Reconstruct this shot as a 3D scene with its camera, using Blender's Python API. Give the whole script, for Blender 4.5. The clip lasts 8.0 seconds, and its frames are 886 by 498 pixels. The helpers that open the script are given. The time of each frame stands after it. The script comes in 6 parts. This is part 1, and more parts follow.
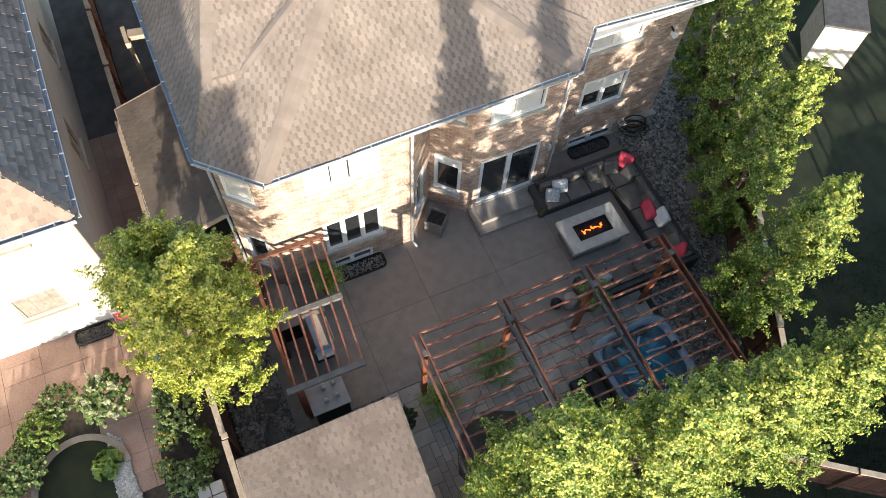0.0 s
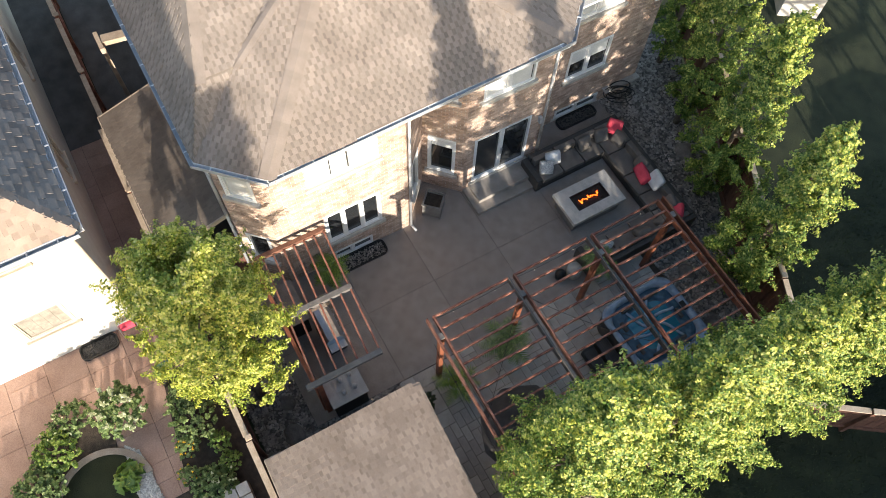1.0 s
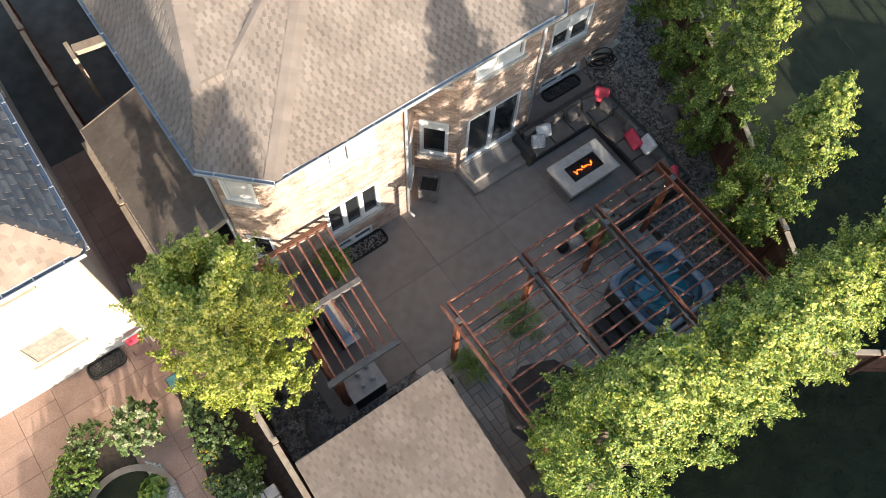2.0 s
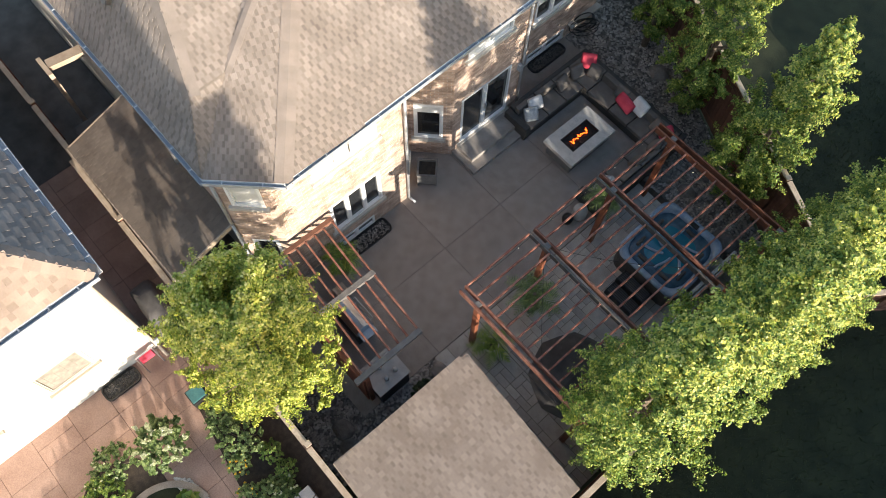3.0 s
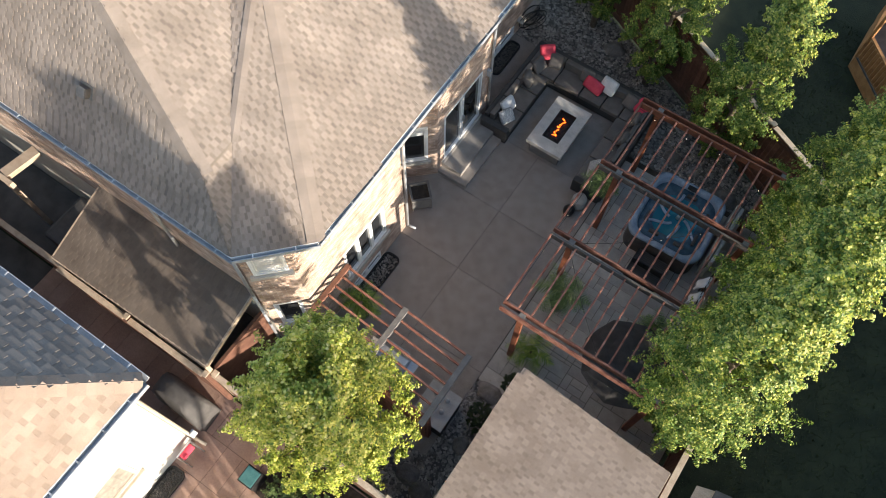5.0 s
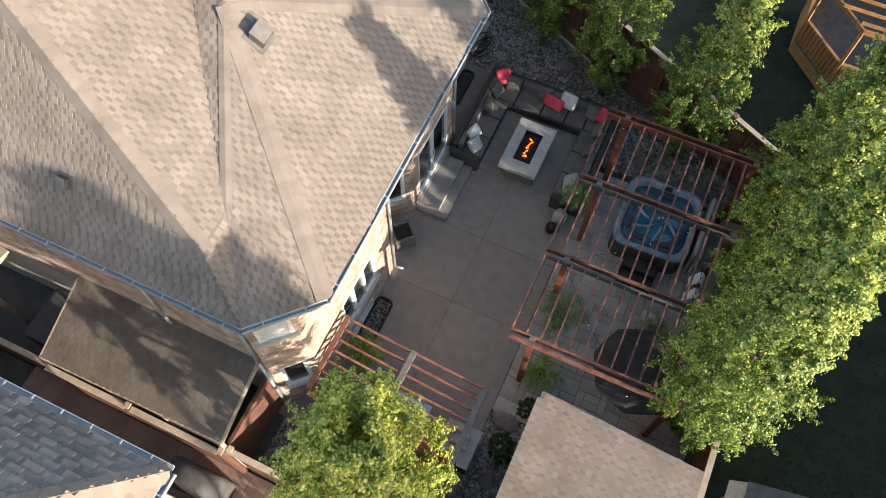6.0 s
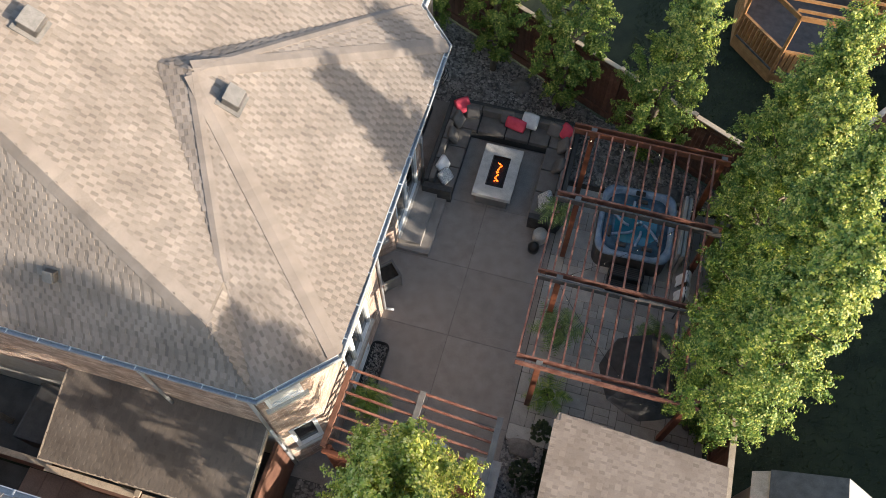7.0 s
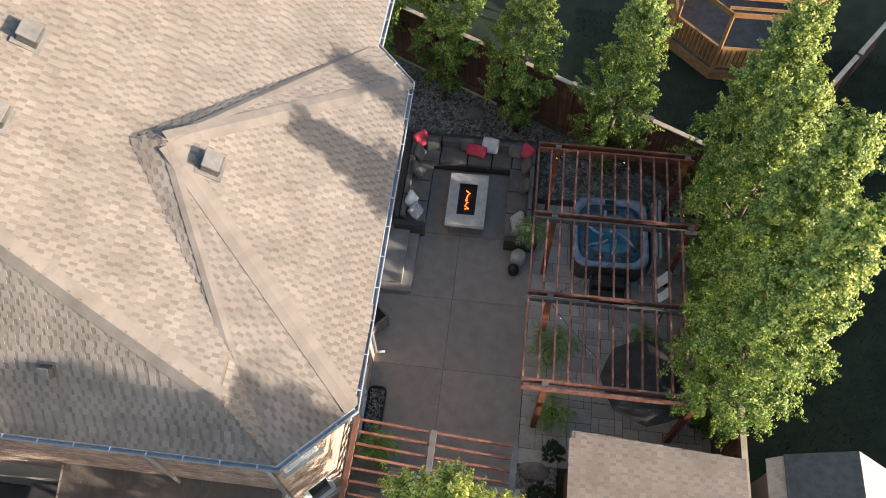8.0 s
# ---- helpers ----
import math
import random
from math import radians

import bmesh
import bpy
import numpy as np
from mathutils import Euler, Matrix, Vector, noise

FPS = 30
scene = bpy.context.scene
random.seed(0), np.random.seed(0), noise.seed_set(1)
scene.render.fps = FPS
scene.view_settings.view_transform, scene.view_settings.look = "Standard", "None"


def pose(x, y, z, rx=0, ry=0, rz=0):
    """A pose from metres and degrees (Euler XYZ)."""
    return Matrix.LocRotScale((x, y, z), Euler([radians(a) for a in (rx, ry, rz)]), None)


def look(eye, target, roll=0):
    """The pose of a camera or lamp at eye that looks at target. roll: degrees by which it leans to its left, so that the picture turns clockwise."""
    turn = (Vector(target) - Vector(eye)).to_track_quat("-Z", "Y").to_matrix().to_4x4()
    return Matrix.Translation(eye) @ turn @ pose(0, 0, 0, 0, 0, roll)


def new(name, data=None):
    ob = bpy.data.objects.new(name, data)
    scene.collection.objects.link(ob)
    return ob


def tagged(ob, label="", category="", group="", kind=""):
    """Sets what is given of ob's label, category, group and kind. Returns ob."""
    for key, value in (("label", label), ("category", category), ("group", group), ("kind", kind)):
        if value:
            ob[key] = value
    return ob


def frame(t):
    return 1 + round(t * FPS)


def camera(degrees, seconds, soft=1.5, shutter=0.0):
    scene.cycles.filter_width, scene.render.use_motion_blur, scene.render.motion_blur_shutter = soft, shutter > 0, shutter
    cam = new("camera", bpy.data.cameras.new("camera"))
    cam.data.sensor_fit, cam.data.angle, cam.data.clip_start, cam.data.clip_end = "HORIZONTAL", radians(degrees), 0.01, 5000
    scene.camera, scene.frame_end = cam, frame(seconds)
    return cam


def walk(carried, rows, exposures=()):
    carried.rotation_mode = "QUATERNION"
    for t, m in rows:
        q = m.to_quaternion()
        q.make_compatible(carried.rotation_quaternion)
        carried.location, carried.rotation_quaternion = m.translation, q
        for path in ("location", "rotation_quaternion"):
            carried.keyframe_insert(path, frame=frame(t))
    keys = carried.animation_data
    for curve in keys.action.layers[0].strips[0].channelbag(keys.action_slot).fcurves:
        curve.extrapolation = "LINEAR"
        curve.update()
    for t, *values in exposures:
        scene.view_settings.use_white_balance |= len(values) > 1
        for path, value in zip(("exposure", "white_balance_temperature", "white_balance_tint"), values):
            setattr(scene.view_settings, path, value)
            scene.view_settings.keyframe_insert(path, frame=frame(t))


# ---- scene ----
cam = camera(59.9, 8.0, soft=0.9)
PATH = [
    (0, (7.978, -3.831, 19.633), (7.147, -3.399, 17.866), 3.8),
    (0.5, (7.821, -4.197, 19.594), (7.02, -3.738, 17.82), 3.5),
    (1, (7.537, -4.546, 19.6), (6.782, -4.068, 17.811), 3.1),
    (1.5, (7.235, -4.917, 19.582), (6.524, -4.416, 17.781), 3.1),
    (3, (6.019, -5.816, 19.488), (5.449, -5.273, 17.65), 2.3),
    (3.5, (5.579, -6.1, 19.431), (5.053, -5.549, 17.582), 2.1),
    (4, (5.049, -6.399, 19.349), (4.554, -5.821, 17.5), 2.1),
    (4.5, (4.549, -6.682, 19.29), (4.076, -6.061, 17.448), 1.6),
    (6, (2.983, -7.292, 19.205), (2.622, -6.487, 17.41), 0.7),
    (6.5, (2.577, -7.358, 19.217), (2.254, -6.505, 17.437), -0.3),
    (7, (2.106, -7.39, 19.226), (1.836, -6.485, 17.463), -0.8),
    (7.5, (1.596, -7.379, 19.235), (1.392, -6.428, 17.488), -1.0),
    (8, (1.121, -7.397, 19.263), (0.98, -6.404, 17.533), -1.3),
]
walk(cam, [(t, look(eye, target, roll)) for t, eye, target, roll in PATH])

# ---- light ----
SUN_AZ = Vector((0.966, -0.259, 0)).normalized()
SUN_EL = radians(13)
world = bpy.data.worlds.new("world")
scene.world = world
world.use_nodes = True
wn = world.node_tree
sky = wn.nodes.new("ShaderNodeTexSky")
sky.sky_type = "NISHITA"
sky.sun_disc = False
sky.sun_elevation = SUN_EL
sky.sun_rotation = math.atan2(SUN_AZ.x, SUN_AZ.y)
sky.altitude = 100
wn.links.new(sky.outputs[0], wn.nodes["Background"].inputs[0])
wn.nodes["Background"].inputs[1].default_value = 0.15
sun = new("sun", bpy.data.lights.new("sun", "SUN"))
sun.data.energy = 3.7
sun.data.angle = radians(0.6)
sun.data.color = (1.0, 0.9, 0.77)
to_sun = Vector((SUN_AZ.x * math.cos(SUN_EL), SUN_AZ.y * math.cos(SUN_EL), math.sin(SUN_EL)))
sun.matrix_world = look(to_sun * 60, (0, 0, 0))
scene.view_settings.exposure = 1.45


# ---- materials ----
def material(name, tones, rough=0.8, scale=6.0, fine=60.0, bump=0.2, dist=0.004, spread=0.12, metal=0.0, island=False,
             stretch=(1, 1, 1), spec=0.4):
    """A worn surface: two tones mixed by broad noise, darkened and lightened by fine grain, each object or island a little different."""
    m = bpy.data.materials.new(name)
    m.use_nodes = True
    t = m.node_tree
    n, link = t.nodes, t.links.new
    b = n["Principled BSDF"]
    geo = n.new("ShaderNodeTexCoord")
    mp = n.new("ShaderNodeMapping")
    mp.inputs["Scale"].default_value = stretch
    link(geo.outputs["Object"], mp.inputs[0])
    big, small = n.new("ShaderNodeTexNoise"), n.new("ShaderNodeTexNoise")
    for q, s, d in ((big, scale, 5), (small, fine, 3)):
        q.inputs["Scale"].default_value, q.inputs["Detail"].default_value = s, d
        link(mp.outputs[0], q.inputs["Vector"])
    ramp = n.new("ShaderNodeValToRGB")
    ramp.color_ramp.elements[0].position, ramp.color_ramp.elements[1].position = 0.32, 0.68
    ramp.color_ramp.elements[0].color, ramp.color_ramp.elements[1].color = (*tones[0], 1), (*tones[1], 1)
    link(big.outputs[0], ramp.inputs[0])
    hsv = n.new("ShaderNodeHueSaturation")
    link(ramp.outputs[0], hsv.inputs["Color"])
    vary = n.new("ShaderNodeNewGeometry") if island else n.new("ShaderNodeObjectInfo")
    r1 = n.new("ShaderNodeMapRange")
    r1.inputs["To Min"].default_value, r1.inputs["To Max"].default_value = 1 - spread, 1 + spread
    link(vary.outputs["Random Per Island" if island else "Random"], r1.inputs[0])
    r2 = n.new("ShaderNodeMapRange")
    r2.inputs["From Min"].default_value, r2.inputs["From Max"].default_value = 0.3, 0.7
    r2.inputs["To Min"].default_value, r2.inputs["To Max"].default_value = 0.82, 1.15
    link(small.outputs[0], r2.inputs[0])
    mul = n.new("ShaderNodeMath")
    mul.operation = "MULTIPLY"
    link(r1.outputs[0], mul.inputs[0])
    link(r2.outputs[0], mul.inputs[1])
    link(mul.outputs[0], hsv.inputs["Value"])
    link(hsv.outputs[0], b.inputs["Base Color"])
    b.inputs["Roughness"].default_value, b.inputs["Metallic"].default_value = rough, metal
    b.inputs["Specular IOR Level"].default_value = spec
    bp = n.new("ShaderNodeBump")
    bp.inputs["Strength"].default_value, bp.inputs["Distance"].default_value = bump, dist
    link(small.outputs[0], bp.inputs["Height"])
    link(bp.outputs[0], b.inputs["Normal"])
    return m


def leaf_material(name, dark, light, tip):
    m = bpy.data.materials.new(name)
    m.use_nodes = True
    n, link = m.node_tree.nodes, m.node_tree.links.new
    b = n["Principled BSDF"]
    geo = n.new("ShaderNodeNewGeometry")
    ramp = n.new("ShaderNodeValToRGB")
    ramp.color_ramp.elements[0].color, ramp.color_ramp.elements[1].color = (*dark, 1), (*tip, 1)
    e = ramp.color_ramp.elements.new(0.6)
    e.color = (*light, 1)
    link(geo.outputs["Random Per Island"], ramp.inputs[0])
    link(ramp.outputs[0], b.inputs["Base Color"])
    b.inputs["Roughness"].default_value = 0.5
    tr = n.new("ShaderNodeBsdfTranslucent")
    link(ramp.outputs[0], tr.inputs[0])
    mix = n.new("ShaderNodeMixShader")
    mix.inputs[0].default_value = 0.3
    link(b.outputs[0], mix.inputs[1])
    link(tr.outputs[0], mix.inputs[2])
    link(mix.outputs[0], n["Material Output"].inputs[0])
    return m


def glass_material(name, tint, rough=0.05):
    m = bpy.data.materials.new(name)
    m.use_nodes = True
    b = m.node_tree.nodes["Principled BSDF"]
    b.inputs["Base Color"].default_value = (*tint, 1)
    b.inputs["Roughness"].default_value = rough
    b.inputs["Specular IOR Level"].default_value = 0.8
    return m


def glow_material(name, colour, strength):
    m = bpy.data.materials.new(name)
    m.use_nodes = True
    b = m.node_tree.nodes["Principled BSDF"]
    b.inputs["Base Color"].default_value = (*colour, 1)
    b.inputs["Emission Color"].default_value = (*colour, 1)
    b.inputs["Emission Strength"].default_value = strength
    return m


SHINGLE = material("roof shingle", ((0.2, 0.164, 0.137), (0.272, 0.226, 0.191)), 0.9, 1.3, 90, 0.35, 0.004, 0.1, island=True)
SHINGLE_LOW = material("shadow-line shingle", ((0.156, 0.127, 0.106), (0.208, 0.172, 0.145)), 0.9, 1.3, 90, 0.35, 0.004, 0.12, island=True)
SHINGLE_CAP = material("hip cap shingle", ((0.19, 0.155, 0.13), (0.25, 0.207, 0.175)), 0.9, 2.0, 90, 0.25, 0.004, 0.06, island=True)
SHINGLE_PIECE = material("roof shingle piece", ((0.2, 0.164, 0.137), (0.272, 0.226, 0.191)), 0.9, 1.3, 90, 0.35, 0.004, 0.1)
SHINGLE_BED = material("roof shingle bed", ((0.17, 0.138, 0.113), (0.22, 0.182, 0.15)), 0.92, 1.3, 90, 0.35)
SHINGLE_TAN = material("shed shingle", ((0.265, 0.2, 0.155), (0.35, 0.27, 0.215)), 0.9, 1.3, 90, 0.35, 0.004, 0.1, island=True)
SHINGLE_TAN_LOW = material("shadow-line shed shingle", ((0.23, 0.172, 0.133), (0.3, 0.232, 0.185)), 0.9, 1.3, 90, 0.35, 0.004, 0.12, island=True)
SHINGLE_LEAN = material("dark lean-to shingle", ((0.125, 0.098, 0.078), (0.175, 0.14, 0.113)), 0.9, 1.3, 90, 0.35, 0.004, 0.1, island=True)
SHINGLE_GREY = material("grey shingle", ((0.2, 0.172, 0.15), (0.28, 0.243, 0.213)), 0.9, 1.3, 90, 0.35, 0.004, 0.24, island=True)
BRICK = material("tan brick", ((0.35, 0.245, 0.19), (0.56, 0.43, 0.345)), 0.88, 3.0, 70, 0.35, 0.004, 0.24, island=True)
BRICK_PIECE = material("tan brick piece", ((0.35, 0.245, 0.19), (0.56, 0.43, 0.345)), 0.88, 3.0, 70, 0.35, 0.004, 0.24)
MORTAR = material("mortar", ((0.54, 0.5, 0.44), (0.64, 0.6, 0.54)), 0.95, 5, 90, 0.3)
STONE = material("pale stone sill", ((0.42, 0.39, 0.35), (0.52, 0.49, 0.44)), 0.85, 5, 60, 0.2)
STUCCO = material("cream stucco", ((0.64, 0.6, 0.53), (0.72, 0.69, 0.62)), 0.9, 2, 120, 0.3)
CONCRETE = material("patio concrete", ((0.238, 0.204, 0.179), (0.3, 0.26, 0.23)), 0.85, 3.2, 34, 0.3, 0.004, 0.05)
STEP = material("stamped concrete step", ((0.22, 0.197, 0.176), (0.31, 0.28, 0.252)), 0.85, 3, 40, 0.35)
# concrete darkened to deepen the shade between the houses
SHADE_FLOOR = material("concrete with shade painted in", ((0.07, 0.063, 0.057), (0.12, 0.108, 0.098)), 0.85, 2, 40, 0.35)
KERB = material("tan kerb", ((0.3, 0.24, 0.19), (0.4, 0.33, 0.27)), 0.85, 3, 40, 0.35)
PAVER = material("grey pavers", ((0.34, 0.31, 0.275), (0.46, 0.425, 0.38)), 0.88, 3, 50, 0.35, 0.005, 0.16)
TERRACOTTA = material("stamped terracotta concrete", ((0.3, 0.19, 0.145), (0.4, 0.265, 0.205)), 0.85, 1.5, 40, 0.35, 0.005, 0.08)
GRAVEL_BED = material("gravel bed", ((0.08, 0.073, 0.066), (0.13, 0.118, 0.106)), 0.95, 8, 60, 0.6, 0.02)
GRAVEL = material("river stones", ((0.2, 0.175, 0.155), (0.33, 0.295, 0.265)), 0.8, 3, 60, 0.3, 0.004, 0.5, island=True)
PALE_GRAVEL = material("pale gravel", ((0.4, 0.37, 0.33), (0.55, 0.52, 0.48)), 0.85, 3, 60, 0.3, 0.004, 0.35, island=True)
ROCK = material("boulder", ((0.13, 0.115, 0.1), (0.24, 0.21, 0.19)), 0.9, 4, 30, 0.6, 0.02)
# lawn and blades near black: the shade over them is in the colour
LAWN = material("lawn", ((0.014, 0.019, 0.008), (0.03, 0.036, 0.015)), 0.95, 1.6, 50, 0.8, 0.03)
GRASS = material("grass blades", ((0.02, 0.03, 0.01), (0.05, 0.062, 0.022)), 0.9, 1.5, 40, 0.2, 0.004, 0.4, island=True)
SOIL = material("dark soil", ((0.045, 0.035, 0.026), (0.08, 0.06, 0.045)), 0.95, 8, 60, 0.7, 0.03)
WHITE = material("white vinyl", ((0.74, 0.74, 0.73), (0.8, 0.8, 0.79)), 0.45, 4, 90, 0.05)
GUTTER = material("pale gutter metal", ((0.36, 0.37, 0.385), (0.45, 0.46, 0.475)), 0.4, 4, 60, 0.05, metal=0.2)
CEDAR = material("stained cedar", ((0.15, 0.05, 0.026), (0.26, 0.09, 0.045)), 0.6, 4, 50, 0.3, 0.004, 0.2, stretch=(1, 1, 1))
OLD_CEDAR = material("worn stained wood", ((0.17, 0.055, 0.034), (0.32, 0.15, 0.105)), 0.75, 7, 50, 0.35, 0.004, 0.25)
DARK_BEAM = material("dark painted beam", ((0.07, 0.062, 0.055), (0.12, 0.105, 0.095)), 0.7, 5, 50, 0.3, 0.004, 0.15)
GREY_BEAM = material("grey painted beam", ((0.13, 0.12, 0.112), (0.19, 0.175, 0.162)), 0.75, 5, 50, 0.3, 0.004, 0.12)
FENCE = material("brown fence", ((0.11, 0.05, 0.032), (0.18, 0.085, 0.055)), 0.8, 5, 50, 0.35, 0.004, 0.2)
RAW_WOOD = material("weathered pine", ((0.42, 0.32, 0.23), (0.55, 0.44, 0.33)), 0.8, 6, 50, 0.3, 0.004, 0.12)
DECK_WOOD = material("honey deck wood", ((0.3, 0.14, 0.05), (0.42, 0.21, 0.08)), 0.7, 5, 50, 0.3, 0.004, 0.2)
WICKER = material("charcoal wicker", ((0.04, 0.038, 0.036), (0.06, 0.057, 0.054)), 0.7, 12, 120, 0.6, 0.006)
CUSHION = material("charcoal cushion", ((0.125, 0.112, 0.1), (0.17, 0.153, 0.138)), 0.95, 4, 150, 0.3, 0.003, 0.1)
RED_CLOTH = material("coral red cloth", ((0.56, 0.05, 0.085), (0.66, 0.08, 0.12)), 0.9, 5, 150, 0.3)
PALE_CLOTH = material("pale cloth", ((0.6, 0.6, 0.6), (0.72, 0.72, 0.71)), 0.9, 6, 150, 0.3)
PATTERN_CLOTH = material("grey print cloth", ((0.2, 0.21, 0.22), (0.62, 0.62, 0.6)), 0.9, 24, 150, 0.3)
TABLE_STONE = material("fire table concrete", ((0.36, 0.345, 0.32), (0.46, 0.44, 0.41)), 0.7, 5, 60, 0.15)
TABLE_BASE = material("fire table base", ((0.17, 0.16, 0.15), (0.22, 0.21, 0.195)), 0.8, 5, 60, 0.2)
BLACK = material("black plastic", ((0.012, 0.012, 0.012), (0.022, 0.021, 0.02)), 0.5, 6, 80, 0.2)
BLACK_CLOTH = material("black cover cloth", ((0.08, 0.074, 0.07), (0.13, 0.12, 0.113)), 0.75, 4, 90, 0.3, 0.006)
STEEL = material("brushed steel", ((0.5, 0.5, 0.5), (0.62, 0.62, 0.62)), 0.3, 6, 120, 0.08, metal=0.9)
TUB_SHELL = material("pearl acrylic", ((0.17, 0.23, 0.31), (0.33, 0.4, 0.49)), 0.12, 4, 90, 0.03)
TUB_INNER = material("dark blue acrylic", ((0.03, 0.06, 0.09), (0.06, 0.11, 0.15)), 0.15, 5, 90, 0.03)
TUB_CABINET = material("tub cabinet", ((0.05, 0.045, 0.042), (0.075, 0.068, 0.06)), 0.6, 6, 60, 0.2)
TUB_WATER = glass_material("tub water", (0.02, 0.15, 0.22), 0.04)
PANE = glass_material("window glass", (0.02, 0.022, 0.024), 0.03)
BLIND = material("white blind", ((0.62, 0.62, 0.6), (0.7, 0.7, 0.68)), 0.8, 4, 80, 0.1)
BARK = material("grey bark", ((0.12, 0.09, 0.065), (0.2, 0.155, 0.115)), 0.9, 10, 60, 0.6, 0.01)
MAPLE = leaf_material("maple leaves", (0.11, 0.18, 0.024), (0.4, 0.47, 0.065), (0.66, 0.6, 0.14))
MAPLE_GREEN = leaf_material("green maple leaves", (0.055, 0.125, 0.022), (0.19, 0.29, 0.05), (0.38, 0.43, 0.1))
# the next two put sunlight on crown tips into the leaf colour
LIT_TIP = leaf_material("yellow leaves painted as sunlit", (0.44, 0.47, 0.08), (0.62, 0.6, 0.14), (0.8, 0.72, 0.3))
LIT_TIP_GREEN = leaf_material("green leaves painted as sunlit", (0.34, 0.4, 0.06), (0.53, 0.54, 0.105), (0.72, 0.66, 0.23))
SHRUB = leaf_material("shrub leaves", (0.08, 0.13, 0.035), (0.18, 0.26, 0.075), (0.36, 0.42, 0.16))
DARK_LEAF = leaf_material("dark grass leaves", (0.02, 0.035, 0.012), (0.045, 0.065, 0.022), (0.08, 0.1, 0.035))
LINEN = material("linen curtain", ((0.2, 0.18, 0.15), (0.3, 0.27, 0.23)), 0.9, 6, 90, 0.2)
PALM = leaf_material("palm leaves", (0.08, 0.15, 0.025), (0.2, 0.3, 0.045), (0.4, 0.45, 0.1))
BLOOM = leaf_material("cream blooms", (0.4, 0.44, 0.2), (0.6, 0.62, 0.38), (0.75, 0.75, 0.55))
YELLOW = leaf_material("yellow blooms", (0.6, 0.35, 0.01), (0.75, 0.48, 0.02), (0.8, 0.6, 0.05))
FLAME = glow_material("gas flame", (1.0, 0.13, 0.012), 2.0)
BULB = glow_material("string bulb", (1.0, 0.86, 0.62), 5.0)


# ---- building helpers ----
def bag():
    return bmesh.new()


def part(name, bm, mat, parent=None, label="", smooth=False):
    """Links a bmesh as one mesh object under a thing or a part."""
    me = bpy.data.meshes.new(name)
    bmesh.ops.recalc_face_normals(bm, faces=bm.faces)
    bm.to_mesh(me)
    bm.free()
    me.materials.append(mat)
    if smooth:
        me.shade_smooth()
    ob = new(name, me)
    if parent is not None:
        attach(ob, parent)
    if label:
        ob["label"] = label
    return ob


def attach(ob, parent):
    """Makes ob, built in the world's axes, a part of parent."""
    ob.parent = parent
    if parent is not None and parent.parent is None:
        ob.matrix_parent_inverse = Matrix.Translation(-parent.location)


def thing(name, at, label, category, group="", kind=""):
    """An Empty at the base of one thing, which parents its parts."""
    ob = tagged(new(name), label, category, group, kind)
    ob.location = at
    return ob


def box(bm, x0, x1, y0, y1, z0, z1, turn=None, bev=0.0):
    vs = [bm.verts.new(Vector(c)) for c in ((x0, y0, z0), (x1, y0, z0), (x1, y1, z0), (x0, y1, z0), (x0, y0, z1), (x1, y0, z1), (x1, y1, z1), (x0, y1, z1))]
    fs = [bm.faces.new([vs[i] for i in f]) for f in ((3, 2, 1, 0), (4, 5, 6, 7), (0, 1, 5, 4), (1, 2, 6, 5), (2, 3, 7, 6), (3, 0, 4, 7))]
    if turn is not None:
        bmesh.ops.transform(bm, matrix=turn, verts=vs)
    if bev:
        es = list({e for f in fs for e in f.edges})
        bmesh.ops.bevel(bm, geom=es, offset=bev, segments=2, affect="EDGES", profile=0.6)
    return vs


def prism(bm, plan, z0, z1):
    low = [bm.verts.new((x, y, z0)) for x, y in plan]
    top = [bm.verts.new((x, y, z1)) for x, y in plan]
    bm.faces.new(low[::-1])
    bm.faces.new(top)
    for i in range(len(plan)):
        j = (i + 1) % len(plan)
        bm.faces.new((low[i], low[j], top[j], top[i]))


def slab(bm, corners, thick):
    """A sloping plate whose top face has these corners (up is the outside)."""
    up = [Vector(c) for c in corners]
    n = (up[1] - up[0]).cross(up[2] - up[0]).normalized()
    if n.z < 0:
        n = -n
    a = [bm.verts.new(c) for c in up]
    b = [bm.verts.new(c - n * thick) for c in up]
    bm.faces.new(a)
    bm.faces.new(b[::-1])
    for i in range(len(up)):
        j = (i + 1) % len(up)
        bm.faces.new((a[i], b[i], b[j], a[j]))


def rod(bm, p0, p1, r0, r1=None, n=8, cap=True):
    p0, p1 = Vector(p0), Vector(p1)
    r1 = r0 if r1 is None else r1
    d = (p1 - p0).normalized()
    a = d.orthogonal().normalized()
    b = d.cross(a)
    rings = [[bm.verts.new(p + (a * math.cos(2 * math.pi * i / n) + b * math.sin(2 * math.pi * i / n)) * r) for i in range(n)] for p, r in ((p0, r0), (p1, r1))]
    for i in range(n):
        j = (i + 1) % n
        bm.faces.new((rings[0][i], rings[0][j], rings[1][j], rings[1][i]))
    if cap:
        bm.faces.new(rings[0][::-1])
        bm.faces.new(rings[1])


def beam(bm, p0, p1, w, h, bev=0.0):
    """A plank from p0 to p1, w wide and h high."""
    p0, p1 = Vector(p0), Vector(p1)
    d = p1 - p0
    m = Matrix.Translation(p0) @ d.to_track_quat("X", "Z").to_matrix().to_4x4()
    return box(bm, 0, d.length, -w / 2, w / 2, -h / 2, h / 2, m, bev)


